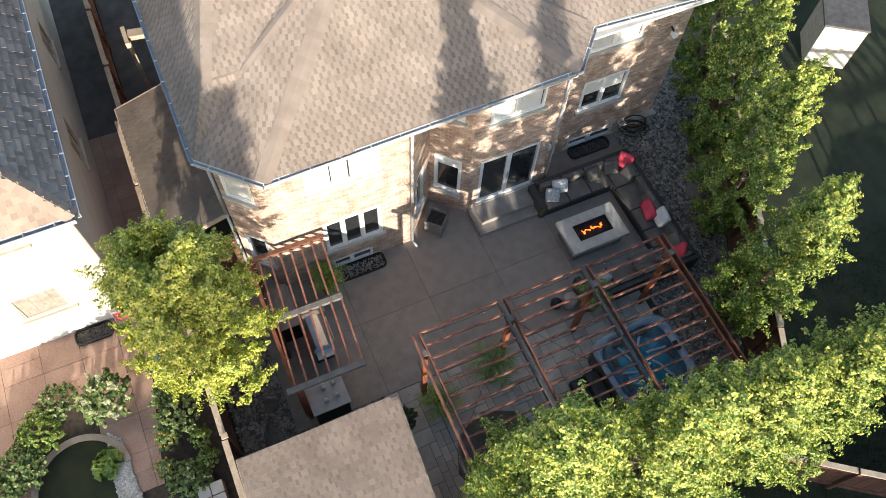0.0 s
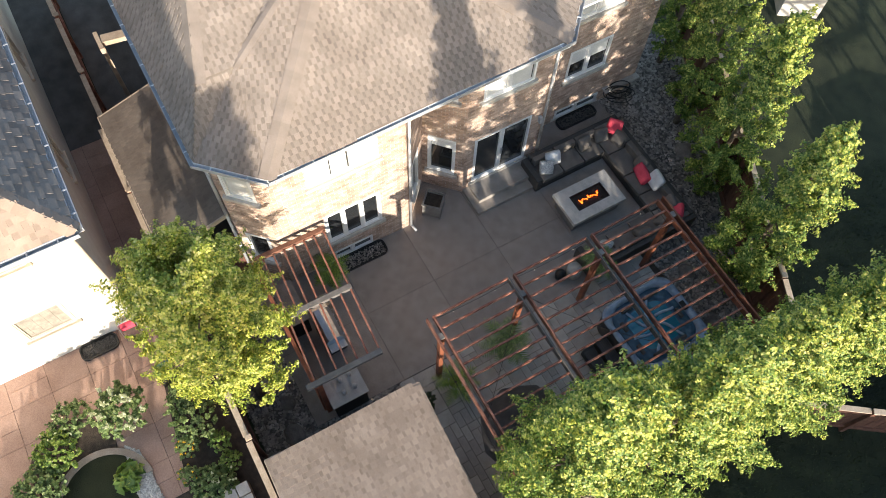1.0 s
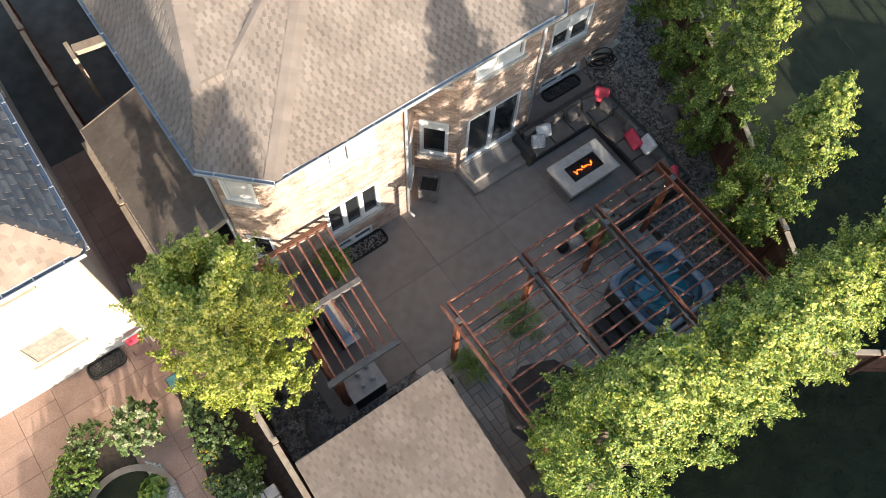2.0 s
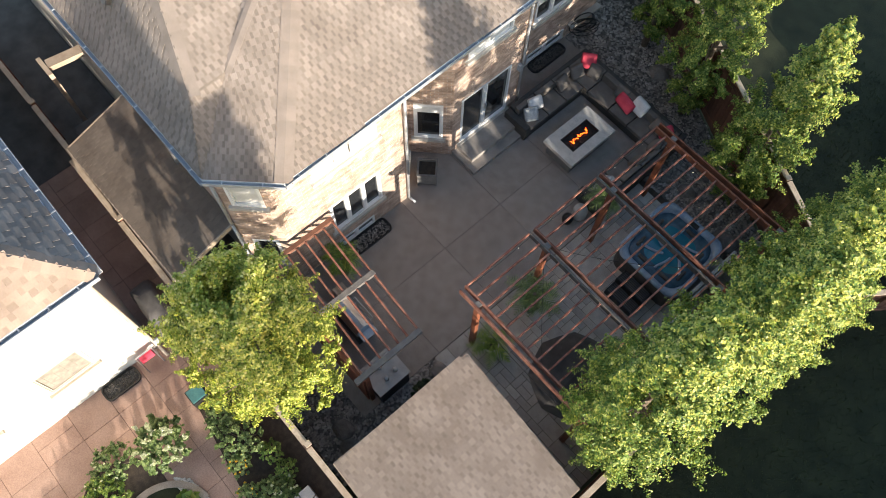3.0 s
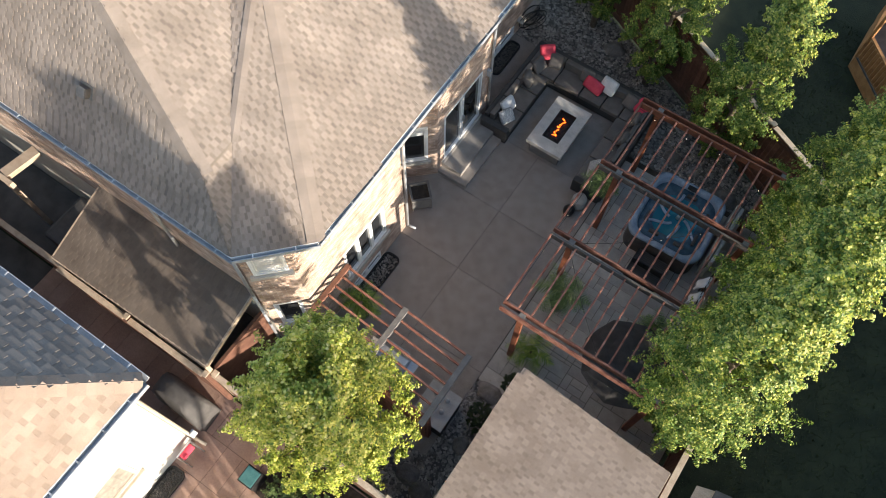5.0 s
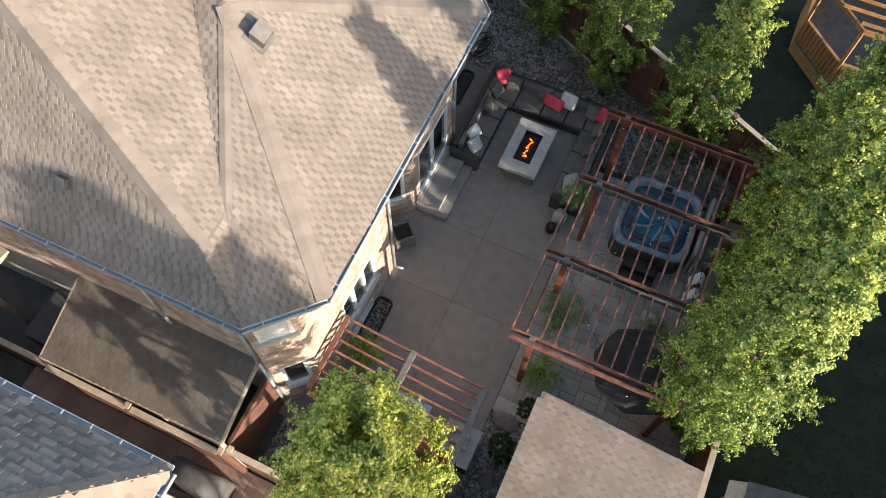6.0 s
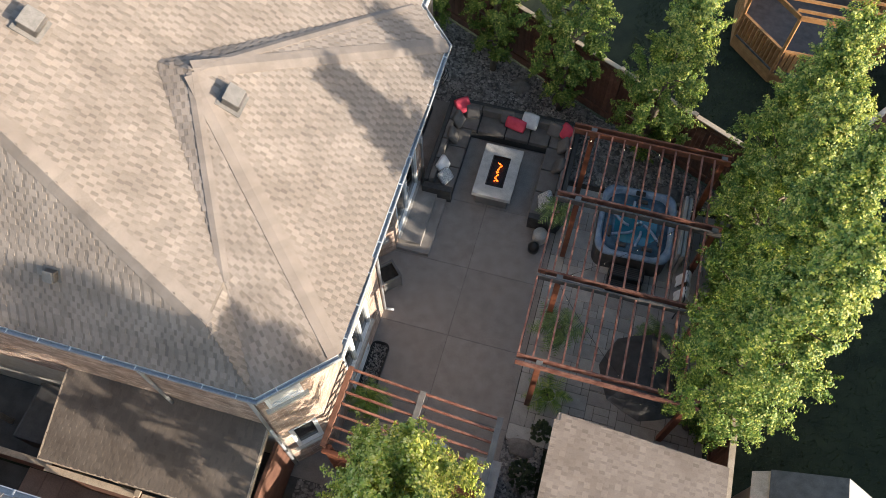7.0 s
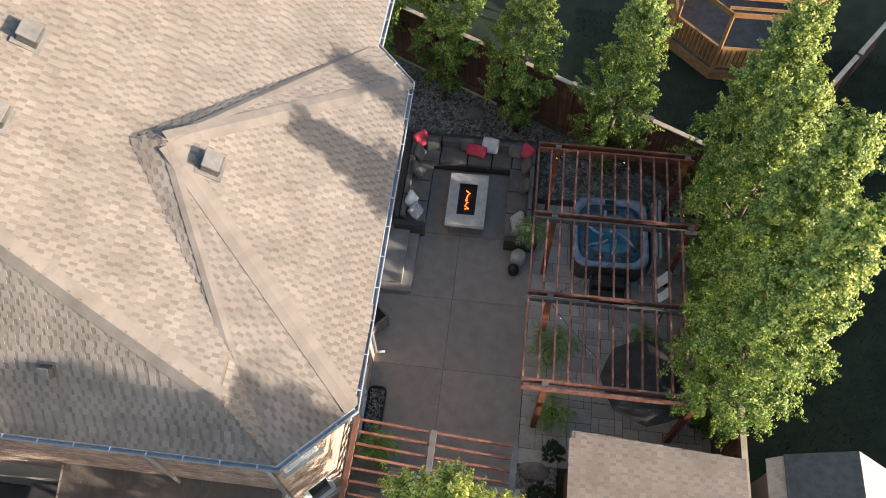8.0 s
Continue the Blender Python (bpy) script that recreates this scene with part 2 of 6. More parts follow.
def sheet(name, verts, faces, mat, parent=None, smooth=False):
    me = bpy.data.meshes.new(name)
    me.from_pydata(verts, [], faces)
    me.materials.append(mat)
    if smooth:
        me.shade_smooth()
    ob = new(name, me)
    attach(ob, parent)
    return ob


def shared(name, data, m, parent=None):
    ob = new(name, data)
    attach(ob, parent)
    ob.matrix_basis = m
    return ob


def mesh_of(bm, name, mat):
    me = bpy.data.meshes.new(name)
    bmesh.ops.recalc_face_normals(bm, faces=bm.faces)
    bm.to_mesh(me)
    bm.free()
    me.materials.append(mat)
    return me


# ---- ground ----
bm = bag()
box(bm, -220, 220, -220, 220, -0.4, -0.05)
tagged(part("ground", bm, LAWN), "green lawn with its shade painted in dark", "ground", kind="structure")

rng = random.Random(4)
# passage and alley floors carry the shade in their dark colour
bm = bag()
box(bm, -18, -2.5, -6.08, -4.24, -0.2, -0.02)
tagged(part("passage_floor", bm, SHADE_FLOOR), "concrete floor of the side passage, shade painted in", "paving", kind="structure")
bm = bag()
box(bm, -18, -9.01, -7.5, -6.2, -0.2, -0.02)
tagged(part("alley_floor", bm, SHADE_FLOOR), "concrete alley beside the neighbours' wall, shade painted in", "paving", kind="structure")


# concrete patio, cut into slabs by saw joints
patio = thing("patio", (0, 0, 0), "dark grey-brown concrete patio with straight saw-cut joints", "patio", kind="structure")
bm = bag()
box(bm, -3.3, 2.12, -4.6, 7.6, -0.2, -0.012)
part("patio_bed", bm, SOIL, patio)
PX = (-3.3, 0.0, 2.12)
PY = (-4.6, -2.08, 0.0, 2.08, 4.16, 7.6)
for i in range(len(PX) - 1):
    for j in range(len(PY) - 1):
        bm = bag()
        box(bm, PX[i] + 0.004, PX[i + 1] - 0.004, PY[j] + 0.004, PY[j + 1] - 0.004, -0.15, 0.0, bev=0.004)
        part("slab", bm, CONCRETE, patio)


def strewn(name, plan, count, size, mat, label, z=0.0, seed=1, flat=0.6, bed=GRAVEL_BED, bank=None):
    """A bed of loose stones inside a plan polygon, as one uncountable thing."""
    r = random.Random(seed)
    own = thing(name, (*plan[0], z), label, "gravel", kind="stuff")
    bm = bag()
    prism(bm, plan, z - 0.2, z)
    part("gravel_base", bm, bed, own)
    xs, ys = [p[0] for p in plan], [p[1] for p in plan]
    verts, faces = [], []
    octa = [(1, 0, 0), (0, 1, 0), (-1, 0, 0), (0, -1, 0), (0.05, 0, 1), (0.7, 0.7, 0.55), (-0.7, 0.7, 0.5), (-0.7, -0.7, 0.55), (0.7, -0.7, 0.5)]
    ring = (0, 5, 1, 6, 2, 7, 3, 8)
    made = 0
    while made < count:
        x, y = r.uniform(min(xs), max(xs)), r.uniform(min(ys), max(ys))
        inside, n = False, len(plan)
        for a in range(n):
            (xa, ya), (xb, yb) = plan[a], plan[a - 1]
            if (ya > y) != (yb > y) and x < (xb - xa) * (y - ya) / (yb - ya) + xa:
                inside = not inside
        if not inside:
            continue
        made += 1
        s = size * r.uniform(0.55, 1.5)
        sx, sy, sz, a = s * r.uniform(0.7, 1.2), s * r.uniform(0.6, 1.1), s * flat * r.uniform(0.7, 1.2), r.uniform(0, 6.28)
        o = len(verts)
        c, q = math.cos(a), math.sin(a)
        tx, ty = r.uniform(-0.3, 0.3), r.uniform(-0.3, 0.3)
        for vx, vy, vz in octa:
            vx, vy, vz = vx * sx, vy * sy, vz * sz
            verts.append((x + vx * c - vy * q, y + vx * q + vy * c, z - 0.004 + vz + tx * vx + ty * vy))
        for k in range(8):
            faces.append((o + ring[k], o + ring[(k + 1) % 8], o + 4))
    st = sheet("stones", verts, faces, mat, own)
    st["kind"] = "stuff"
    return own


FENCE_A, FENCE_B, FENCE_C = (-3.6, 11.35), (7.05, 6.2), (7.05, -7.0)
strewn("gravel_bed", [(-3.4, 7.55), (2.12, 7.55), (2.12, 5.75), (6.9, 5.75), (6.9, 6.2), (-3.5, 11.2), (-6.0, 11.2), (-6, 8.9), (-3.4, 8.9)], 9000, 0.045, GRAVEL,
       "dark river-stone gravel bed along the back fence", -0.03, 3)
strewn("gravel_bed", [(-2.5, -4.6), (2.12, -4.6), (2.12, -1.55), (3.12, -1.55), (3.12, -6.0), (-2.5, -6.0)], 5200, 0.04, GRAVEL,
       "dark gravel bed between shed, patio and fence", -0.03, 5)

# stone pavers under the pergola
pavers = thing("paver_floor", (4, 2, 0), "grey stone pavers in mixed sizes under the pergola", "pavers", kind="structure")
bm = bag()
box(bm, 2.13, 6.95, -2.3, 5.73, -0.2, -0.02)
part("paver_bed", bm, SOIL, pavers)
SIZES = {}


def paver_mesh(w, h):
    key = (round(w, 3), round(h, 3))
    if key not in SIZES:
        b = bag()
        box(b, 0.006, w - 0.006, 0.006, h - 0.006, -0.06, 0.0, bev=0.006)
        SIZES[key] = mesh_of(b, "paver", PAVER)
    return SIZES[key]


U = 0.2
cols, rows = 24, 39
taken = [[False] * rows for _ in range(cols)]
for i in range(cols):
    for j in range(rows):
        if taken[i][j]:
            continue
        for w, h in rng.sample(((2, 3), (3, 2), (2, 2), (3, 3), (2, 1), (1, 2)), 6) + [(1, 1)]:
            if i + w <= cols and j + h <= rows and not any(taken[a][b] for a in range(i, i + w) for b in range(j, j + h)):
                break
        for a in range(i, i + w):
            for b in range(j, j + h):
                taken[a][b] = True
        shared("paver", paver_mesh(w * U, h * U), pose(2.13 + i * U, -2.25 + j * U, rng.uniform(-0.003, 0.003)), pavers)

# the neighbours' stamped terracotta court
court = thing("court", (-1, -9, 0), "terracotta stamped concrete court with shallow tile lines", "paving", kind="structure")
bm = bag()
box(bm, -9.0, 3.2, -19, -6.16, -0.2, -0.03)
part("court_bed", bm, SOIL, court)
for i in range(11):
    for j in range(12):
        x0, y0 = -9.0 + i * 1.0, -6.16 - (j + 1) * 1.0
        bm = bag()
        if (i + j) % 2:
            box(bm, x0 + 0.004, x0 + 0.996, y0 + 0.004, y0 + 0.996, -0.08, -0.012, bev=0.004)
            part("tile", bm, TERRACOTTA, court)
        else:
            box(bm, x0 + 0.004, x0 + 0.496, y0 + 0.004, y0 + 0.996, -0.08, -0.012, bev=0.004)
            part("tile", bm, TERRACOTTA, court)
            bm = bag()
            box(bm, x0 + 0.504, x0 + 0.996, y0 + 0.004, y0 + 0.996, -0.08, -0.012, bev=0.004)
            part("tile", bm, TERRACOTTA, court)


# ---- walls and openings ----
class Wall:
    """An upright wall from p to q in plan, seen from its right-hand outside; openings as (u0, u1, z0, z1) along it."""

    def __init__(self, name, p, q, z0, z1, openings, mat, label, thick=0.25, parent=None):
        self.p, self.q = Vector((*p, 0)), Vector((*q, 0))
        self.along = (self.q - self.p).normalized()
        self.out = Vector((self.along.y, -self.along.x, 0))
        self.length = (self.q - self.p).length
        self.z0, self.z1, self.openings = z0, z1, openings
        self.turn = Matrix.Translation(self.p) @ Matrix(((self.along.x, -self.out.x, 0, 0), (self.along.y, -self.out.y, 0, 0), (0, 0, 1, 0), (0, 0, 0, 1)))
        bm = bag()
        us = sorted({0.0, self.length, *(u for o in openings for u in o[:2])})
        zs = sorted({z0, z1, *(z for o in openings for z in o[2:4])})
        for a in range(len(us) - 1):
            for b in range(len(zs) - 1):
                mu, mz = (us[a] + us[a + 1]) / 2, (zs[b] + zs[b + 1]) / 2
                if not any(o[0] < mu < o[1] and o[2] < mz < o[3] for o in openings):
                    box(bm, us[a], us[a + 1], 0, thick, zs[b], zs[b + 1], self.turn)
        bmesh.ops.remove_doubles(bm, verts=bm.verts, dist=0.0005)
        self.ob = part(name, bm, mat, parent)
        if parent is None:
            tagged(self.ob, label, "wall", kind="structure")

    def at(self, u, out, z):
        return self.p + self.along * u + self.out * out + Vector((0, 0, z))


def window(wall, o, label, bars=1, blind=0.0, sill=True, door=False, frame_mat=None, split=None, sill_mat=None):
    """A vinyl window or glass door set into an opening of a wall."""
    u0, u1, z0, z1 = o
    fm = frame_mat or WHITE
    name = "door_1" if door else "window_1"
    own = thing(name, wall.at((u0 + u1) / 2, 0, z0), label, "door" if door else "window", kind="structure")
    m = wall.turn
    w = 0.06
    bm = bag()
    for a, b, c, d in ((u0, u1, z0, z0 + w), (u0, u1, z1 - w, z1), (u0, u0 + w, z0 + w, z1 - w), (u1 - w, u1, z0 + w, z1 - w)):
        box(bm, a, b, -0.02, 0.1, c, d, m)
    part("window_frame", bm, fm, own)
    edges = [u0 + w] + [u0 + (u1 - u0) * s for s in (split or [(k + 1) / (bars + 1) for k in range(bars)])] + [u1 - w]
    for k in range(1, len(edges) - 1):
        bm = bag()
        box(bm, edges[k] - 0.045, edges[k] + 0.045, -0.015, 0.08, z0 + w, z1 - w, m)
        part("mullion", bm, fm, own)
    for k in range(len(edges) - 1):
        a, b = edges[k] + (0.045 if k else 0), edges[k + 1] - (0.045 if k < len(edges) - 2 else 0)
        if not (bars or split) or (k % 2) == 0:
            bm = bag()
            for c, d, e, f in ((a, b, z0 + w, z0 + w + 0.04), (a, b, z1 - w - 0.04, z1 - w), (a, a + 0.04, z0 + w + 0.04, z1 - w - 0.04), (b - 0.04, b, z0 + w + 0.04, z1 - w - 0.04)):
                box(bm, c, d, 0.0, 0.06, e, f, m)
            part("sash", bm, fm, own)
        bm = bag()
        box(bm, a, b, 0.05, 0.06, z0 + w, z1 - w, m)
        part("pane", bm, PANE, own, "dark reflective glass")
        if blind:
            bm = bag()
            zb = z1 - w - (z1 - z0) * blind
            z = z1 - w
            if frame_mat:
                for f in range(9):
                    g = a + 0.042 + (b - a - 0.084) * f / 9
                    box(bm, g, g + (b - a - 0.084) / 9, 0.034 + 0.006 * (f % 2), 0.046, zb, z, m)
                part("curtain", bm, LINEN, own, "drawn pale curtain")
                continue
            while z > zb:
                box(bm, a + 0.042, b - 0.042, 0.035, 0.046, z - 0.049, z - 0.004, m)
                z -= 0.05
            part("blind", bm, BLIND, own, "lowered white slat blind")
    if door:
        bm = bag()
        mid = (u0 + u1) / 2
        box(bm, mid - 0.02, mid + 0.02, -0.07, -0.016, z0 + 0.9, z0 + 1.15, m, bev=0.006)
        part("door_handle", bm, STEEL, own.children[1], "grey pull handle")
    if sill:
        bm = bag()
        box(bm, u0 - 0.08, u1 + 0.08, -0.09, 0.03, z0 - 0.11, z0, m, bev=0.008)
        part("window_sill", bm, sill_mat or STONE, own, "pale stone sill")
    return own


XW, XD, XR = -1.88, -2.12, -2.95
NOOK = (-3.0, 1.25)
P_PIER, P_DOOR = (XW, 0.2), (XD, 2.1)
S0 = (-2.62, -4.22)
S1 = (XW, -3.48)
RIGHT_END = 8.85



def along(y):
    """Distance from the chamfer's end along the front wall."""
    return y - S1[1]


OPEN_FRONT = [(along(-2.2), along(-0.6), 1.15, 2.55), (along(-2.4), along(-0.55), 4.15, 5.5), (along(-2.15), along(-0.95), 0.08, 0.5)]
wall_front = Wall("wall_front", S1, P_PIER, -0.2, 6.3, OPEN_FRONT, MORTAR, "tan brick house wall facing the patio")
wall_pier = Wall("wall_pier", P_PIER, NOOK, -0.2, 6.3, [(0.45, 1.05, 0.75, 2.5)], MORTAR, "slanting brick wall of the patio nook")
wall_nook = Wall("wall_nook", NOOK, P_DOOR, -0.2, 6.3, [(0.17, 0.97, 0.85, 2.45), (0.2, 0.95, 4.2, 5.5)], MORTAR, "slanting brick wall beside the patio door")
OPEN_DOOR = [(0.3, 2.12, 0.34, 2.42), (0.42, 1.95, 4.05, 5.5)]
wall_door = Wall("wall_door", P_DOOR, (XD, 4.75), -0.2, 6.3, OPEN_DOOR, MORTAR, "brick wall with the sliding patio door")
wall_return = Wall("wall_return", (XD, 4.75), (XR, 4.76), -0.2, 6.3, [], MORTAR, "short brick return wall")
OPEN_RIGHT = [(1.15, 2.6, 1.9, 3.15), (1.1, 2.7, 0.1, 0.5), (0.9, 2.6, 4.4, 5.6)]
wall_right = Wall("wall_right", (XR, 4.76), (XR, RIGHT_END), -0.2, 6.3, OPEN_RIGHT, MORTAR, "shaded brick wall behind the sofa")
wall_north = Wall("wall_north", (XR, RIGHT_END), (-15, RIGHT_END), -0.2, 6.3, [], MORTAR, "brick end wall of the house")
OPEN_CH = [(0.2, 0.85, 1.15, 2.5), (0.15, 0.9, 4.3, 5.6)]
wall_chamfer = Wall("wall_chamfer", S0, S1, -0.2, 6.3, OPEN_CH, MORTAR, "slanting corner wall of tan brick")
wall_side = Wall("wall_side", (-15, S0[1]), S0, -0.2, 6.3, [], MORTAR, "brick side wall of the house")
wall_back = Wall("wall_back", (-15, RIGHT_END), (-15, S0[1]), -0.2, 6.3, [], MORTAR, "hidden back wall of the house")

window(wall_front, OPEN_FRONT[0], "white three-light window in sunlit brick", split=[0.34, 0.64])
window(wall_front, OPEN_FRONT[1], "white upper window partly covered by blinds", split=[0.3, 0.62], blind=0.9)
window(wall_front, OPEN_FRONT[2], "low basement window above a gravel well", bars=1, sill=False)
window(wall_pier, wall_pier.openings[0], "narrow white window in the nook wall", bars=0)
window(wall_nook, wall_nook.openings[0], "white window with a partly lowered blind", bars=0, blind=0.2)
window(wall_nook, wall_nook.openings[1], "small upper window with white blind", bars=0, blind=0.95)
window(wall_door, OPEN_DOOR[0], "white sliding patio door, closed", bars=1, door=True)
window(wall_door, OPEN_DOOR[1], "white upper window with blinds", bars=1, blind=0.95)
window(wall_right, OPEN_RIGHT[0], "white sliding window in shaded brick", bars=1, blind=0.4)
window(wall_right, OPEN_RIGHT[1], "low basement window behind the sofa", bars=1, sill=False)
window(wall_right, OPEN_RIGHT[2], "white upper window with blinds", bars=1, blind=0.9)
window(wall_chamfer, OPEN_CH[0], "white corner window with dark glass", bars=0)
window(wall_chamfer, OPEN_CH[1], "white upper corner window with blind", bars=0, blind=0.95)

# ---- main roof ----
EZ, EZM = 6.36, 6.7
E1, E0 = Vector((-1.09, -3.34, EZ)), Vector((-2.19, -4.47, EZ))
EF, ER = Vector((-1.15, 4.06, 6.48)), Vector((-1.97, 4.82, EZM))
EE = Vector((-1.97, 9.3, EZM))
SX, SY = 0.63, 1.49
XM = -1.97


def main_z(x):
    return EZM + SX * (XM - x)


RB = Vector((-4.76, 0.23, 8.78))
RA = Vector((-5.4, 0.17, main_z(-5.4)))
RC = Vector((-3.12, -2.95, main_z(-3.12)))
RP = Vector((-3.1, E0.y + (main_z(-3.1) - EZ) / SY, main_z(-3.1)))
RT = Vector((-2.12, 4.68, main_z(-2.12)))
RIDGE_X = -10.2
HIP = Vector((RIDGE_X, E0.y + (main_z(RIDGE_X) - EZ) / SY, main_z(RIDGE_X)))
HIP_N = Vector((RIDGE_X, EE.y - 3.4, main_z(RIDGE_X)))
BACK = Vector((-18.5, E0.y, EZ))
BACK_N = Vector((-18.5, EE.y, EZM))
FACETS = {
    "front": [E1, EF, RB],
    "corner": [E1, RB, RC],
    "corner_low": [E0, E1, RC],
    "corner_tip": [E0, RC, RP],
    "corner_far": [EF, RT, RB],
    "corner_eave": [EF, ER, RT],
    "small": [RC, RB, RA],
    "small_far": [RB, RT, RA],
    "main": [RP, RC, RA, RT, ER, EE, HIP_N, HIP],
    "side": [BACK, E0, RP, HIP],
    "side_far": [EE, BACK_N, HIP_N],
    "rear": [BACK_N, BACK, HIP, HIP_N],
}
roof = thing("roof", (-5, 2, EZ), "hipped house roof of tan-brown asphalt shingles", "roof", kind="structure")
for fname, pts in FACETS.items():
    bm = bag()
    slab(bm, pts, 0.06)
    bmesh.ops.triangulate(bm, faces=[f for f in bm.faces if len(f.verts) > 4])
    part("roof_plane", bm, SHINGLE_BED, roof)
bm = bag()
prism(bm, [(p.x, p.y) for p in (BACK, E0, E1, EF, ER, EE, BACK_N)], EZ - 0.16, EZ - 0.1)
part("soffit", bm, WHITE, roof, "white soffit")

# gutter along the eaves
gutter = thing("gutter", (-1.1, 0, EZ - 0.2), "pale metal rain gutter along the eaves", "gutter", kind="structure")
line = [Vector((-15, E0.y, EZ)), E0, E1, EF, ER, Vector((ER.x, 9.2, EZ))]
for a, b in zip(line, line[1:]):
    d = (b - a).normalized()
    o = Vector((d.y, -d.x, 0))
    bm = bag()
    for off, w, lo, hi in ((0.0, 0.014, -0.12, -0.01), (0.085, 0.014, -0.1, 0.0), (0.042, 0.085, -0.12, -0.1)):
        beam(bm, a + o * off + Vector((0, 0, (lo + hi) / 2)), b + o * off + Vector((0, 0, (lo + hi) / 2)) + d * (0.05 if off else 0), w, hi - lo)
    part("gutter_run", bm, GUTTER, gutter)
    n = max(1, int((b - a).length / 0.62))
    for k in range(n):
        c = a + (b - a) * ((k + 0.5) / n)
        bm = bag()
        beam(bm, c - o * 0.02 + Vector((0, 0, -0.005)), c + o * 0.095 + Vector((0, 0, -0.005)), 0.02, 0.01)
        part("gutter_strap", bm, WHITE, gutter)
# fascia
bm = bag()
for a, b in zip(line, line[1:]):
    beam(bm, a - Vector((0, 0, 0.09)), b - Vector((0, 0, 0.09)), 0.02, 0.17)
part("fascia", bm, WHITE, gutter, "white fascia board")


# ---- door steps ----
steps = thing("door_steps", (-1.7, 3.2, 0), "two grey stamped concrete steps below the patio door", "steps", kind="structure")
bm = bag()
box(bm, XD + 0.005, -1.17, 2.12, 4.38, 0.0, 0.15, bev=0.012)
part("lower_step", bm, STEP, steps)
bm = bag()
box(bm, XD + 0.005, -1.45, 2.3, 4.18, 0.15, 0.32, bev=0.012)
part("upper_step", bm, STEP, steps)


def cushion(name, x0, x1, y0, y1, z0, z1, mat, parent, puff=0.03, turn=None, label="", n=5):
    """A stuffed block: a subdivided box, full in the middle and drawn in at the seams."""
    bm = bag()
    cx, cy, cz = (x0 + x1) / 2, (y0 + y1) / 2, (z0 + z1) / 2
    hx, hy, hz = (x1 - x0) / 2, (y1 - y0) / 2, (z1 - z0) / 2
    bmesh.ops.create_grid(bm, x_segments=n, y_segments=n, size=1)
    lower = bmesh.ops.duplicate(bm, geom=bm.verts[:] + bm.edges[:] + bm.faces[:])["geom"]
    low = {v for v in lower if isinstance(v, bmesh.types.BMVert)}
    for v in bm.verts:
        u, w = v.co.x, v.co.y
        full = (1 - u ** 4) * (1 - w ** 4)
        r = 1 - 0.06 * (abs(u * w)) ** 2
        s = -1 if v in low else 1
        v.co = Vector((cx + u * hx * r, cy + w * hy * r, cz + s * (hz * 0.72 + (hz * 0.28 + puff) * full ** 0.5)))
    edges = [e for e in bm.edges if e.is_boundary]
    bmesh.ops.bridge_loops(bm, edges=edges)
    if turn is not None:
        bmesh.ops.transform(bm, matrix=turn, verts=bm.verts)
    return part(name, bm, mat, parent, label, smooth=True)


# ---- sectional sofa ----
sofa = thing("sectional_sofa", (0.1, 6.9, 0), "U-shaped charcoal wicker sectional sofa with grey cushions", "sofa")
for x0, x1, y0, y1 in ((-1.92, -1.06, 4.22, 6.42), (-1.92, 2.14, 6.44, 7.34), (1.28, 2.14, 4.0, 6.42)):
    bm = bag()
    box(bm, x0, x1, y0, y1, 0.03, 0.3, bev=0.02)
    part("base", bm, WICKER, sofa)
for x0, x1, y0, y1 in ((-1.92, -1.78, 4.22, 7.34), (-1.76, 1.98, 7.2, 7.34), (2.0, 2.14, 4.0, 7.34)):
    bm = bag()
    box(bm, x0, x1, y0, y1, 0.31, 0.68, bev=0.025)
    part("back_frame", bm, WICKER, sofa)
for x0, x1, y0, y1 in ((-1.77, -1.04, 4.0, 4.2), (1.27, 1.99, 3.8, 3.98)):
    bm = bag()
    box(bm, x0 - (0.15 if x0 < 0 else 0), x1 + (0.15 if x0 > 0 else 0), y0, y1, 0.03, 0.58, bev=0.025)
    part("armrest", bm, WICKER, sofa)
SEATS = [(-1.62, -1.04, 4.24, 4.96), (-1.62, -1.04, 4.98, 5.7), (-1.62, -1.04, 5.72, 6.42), (-1.62, -0.9, 6.44, 7.05), (-0.88, -0.06, 6.42, 7.05),
         (-0.04, 0.68, 6.42, 7.05), (0.7, 1.28, 6.42, 7.05), (1.3, 1.85, 6.42, 7.05), (1.26, 1.85, 5.6, 6.4), (1.26, 1.85, 4.82, 5.58), (1.26, 1.85, 4.02, 4.8)]
def block(name, x0, x1, y0, y1, z0, z1):
    """A firm foam cushion with rounded seams and a slight crown."""
    bm = bag()
    box(bm, x0 + 0.006, x1 - 0.006, y0 + 0.006, y1 - 0.006, z0, z1, bev=0.028)
    part(name, bm, CUSHION, sofa)


for q in SEATS:
    block("seat_cushion", *q, 0.3, 0.45)
for x0, x1, y0, y1 in ((-1.77, -1.6, 4.24, 4.96), (-1.77, -1.6, 4.98, 5.7), (-1.77, -1.6, 5.72, 6.42), (-1.77, -1.6, 6.44, 7.18)):
    block("back_cushion", x0, x1, y0, y1, 0.44, 0.74)
for x0, x1 in ((-1.58, -0.9), (-0.88, -0.06), (-0.04, 0.68), (0.7, 1.28), (1.3, 1.83)):
    block("back_cushion", x0, x1, 7.0, 7.19, 0.44, 0.74)
for y0, y1 in ((6.42, 7.18), (5.6, 6.4), (4.82, 5.58), (4.02, 4.8)):
    block("back_cushion", 1.84, 1.99, y0, y1, 0.44, 0.74)


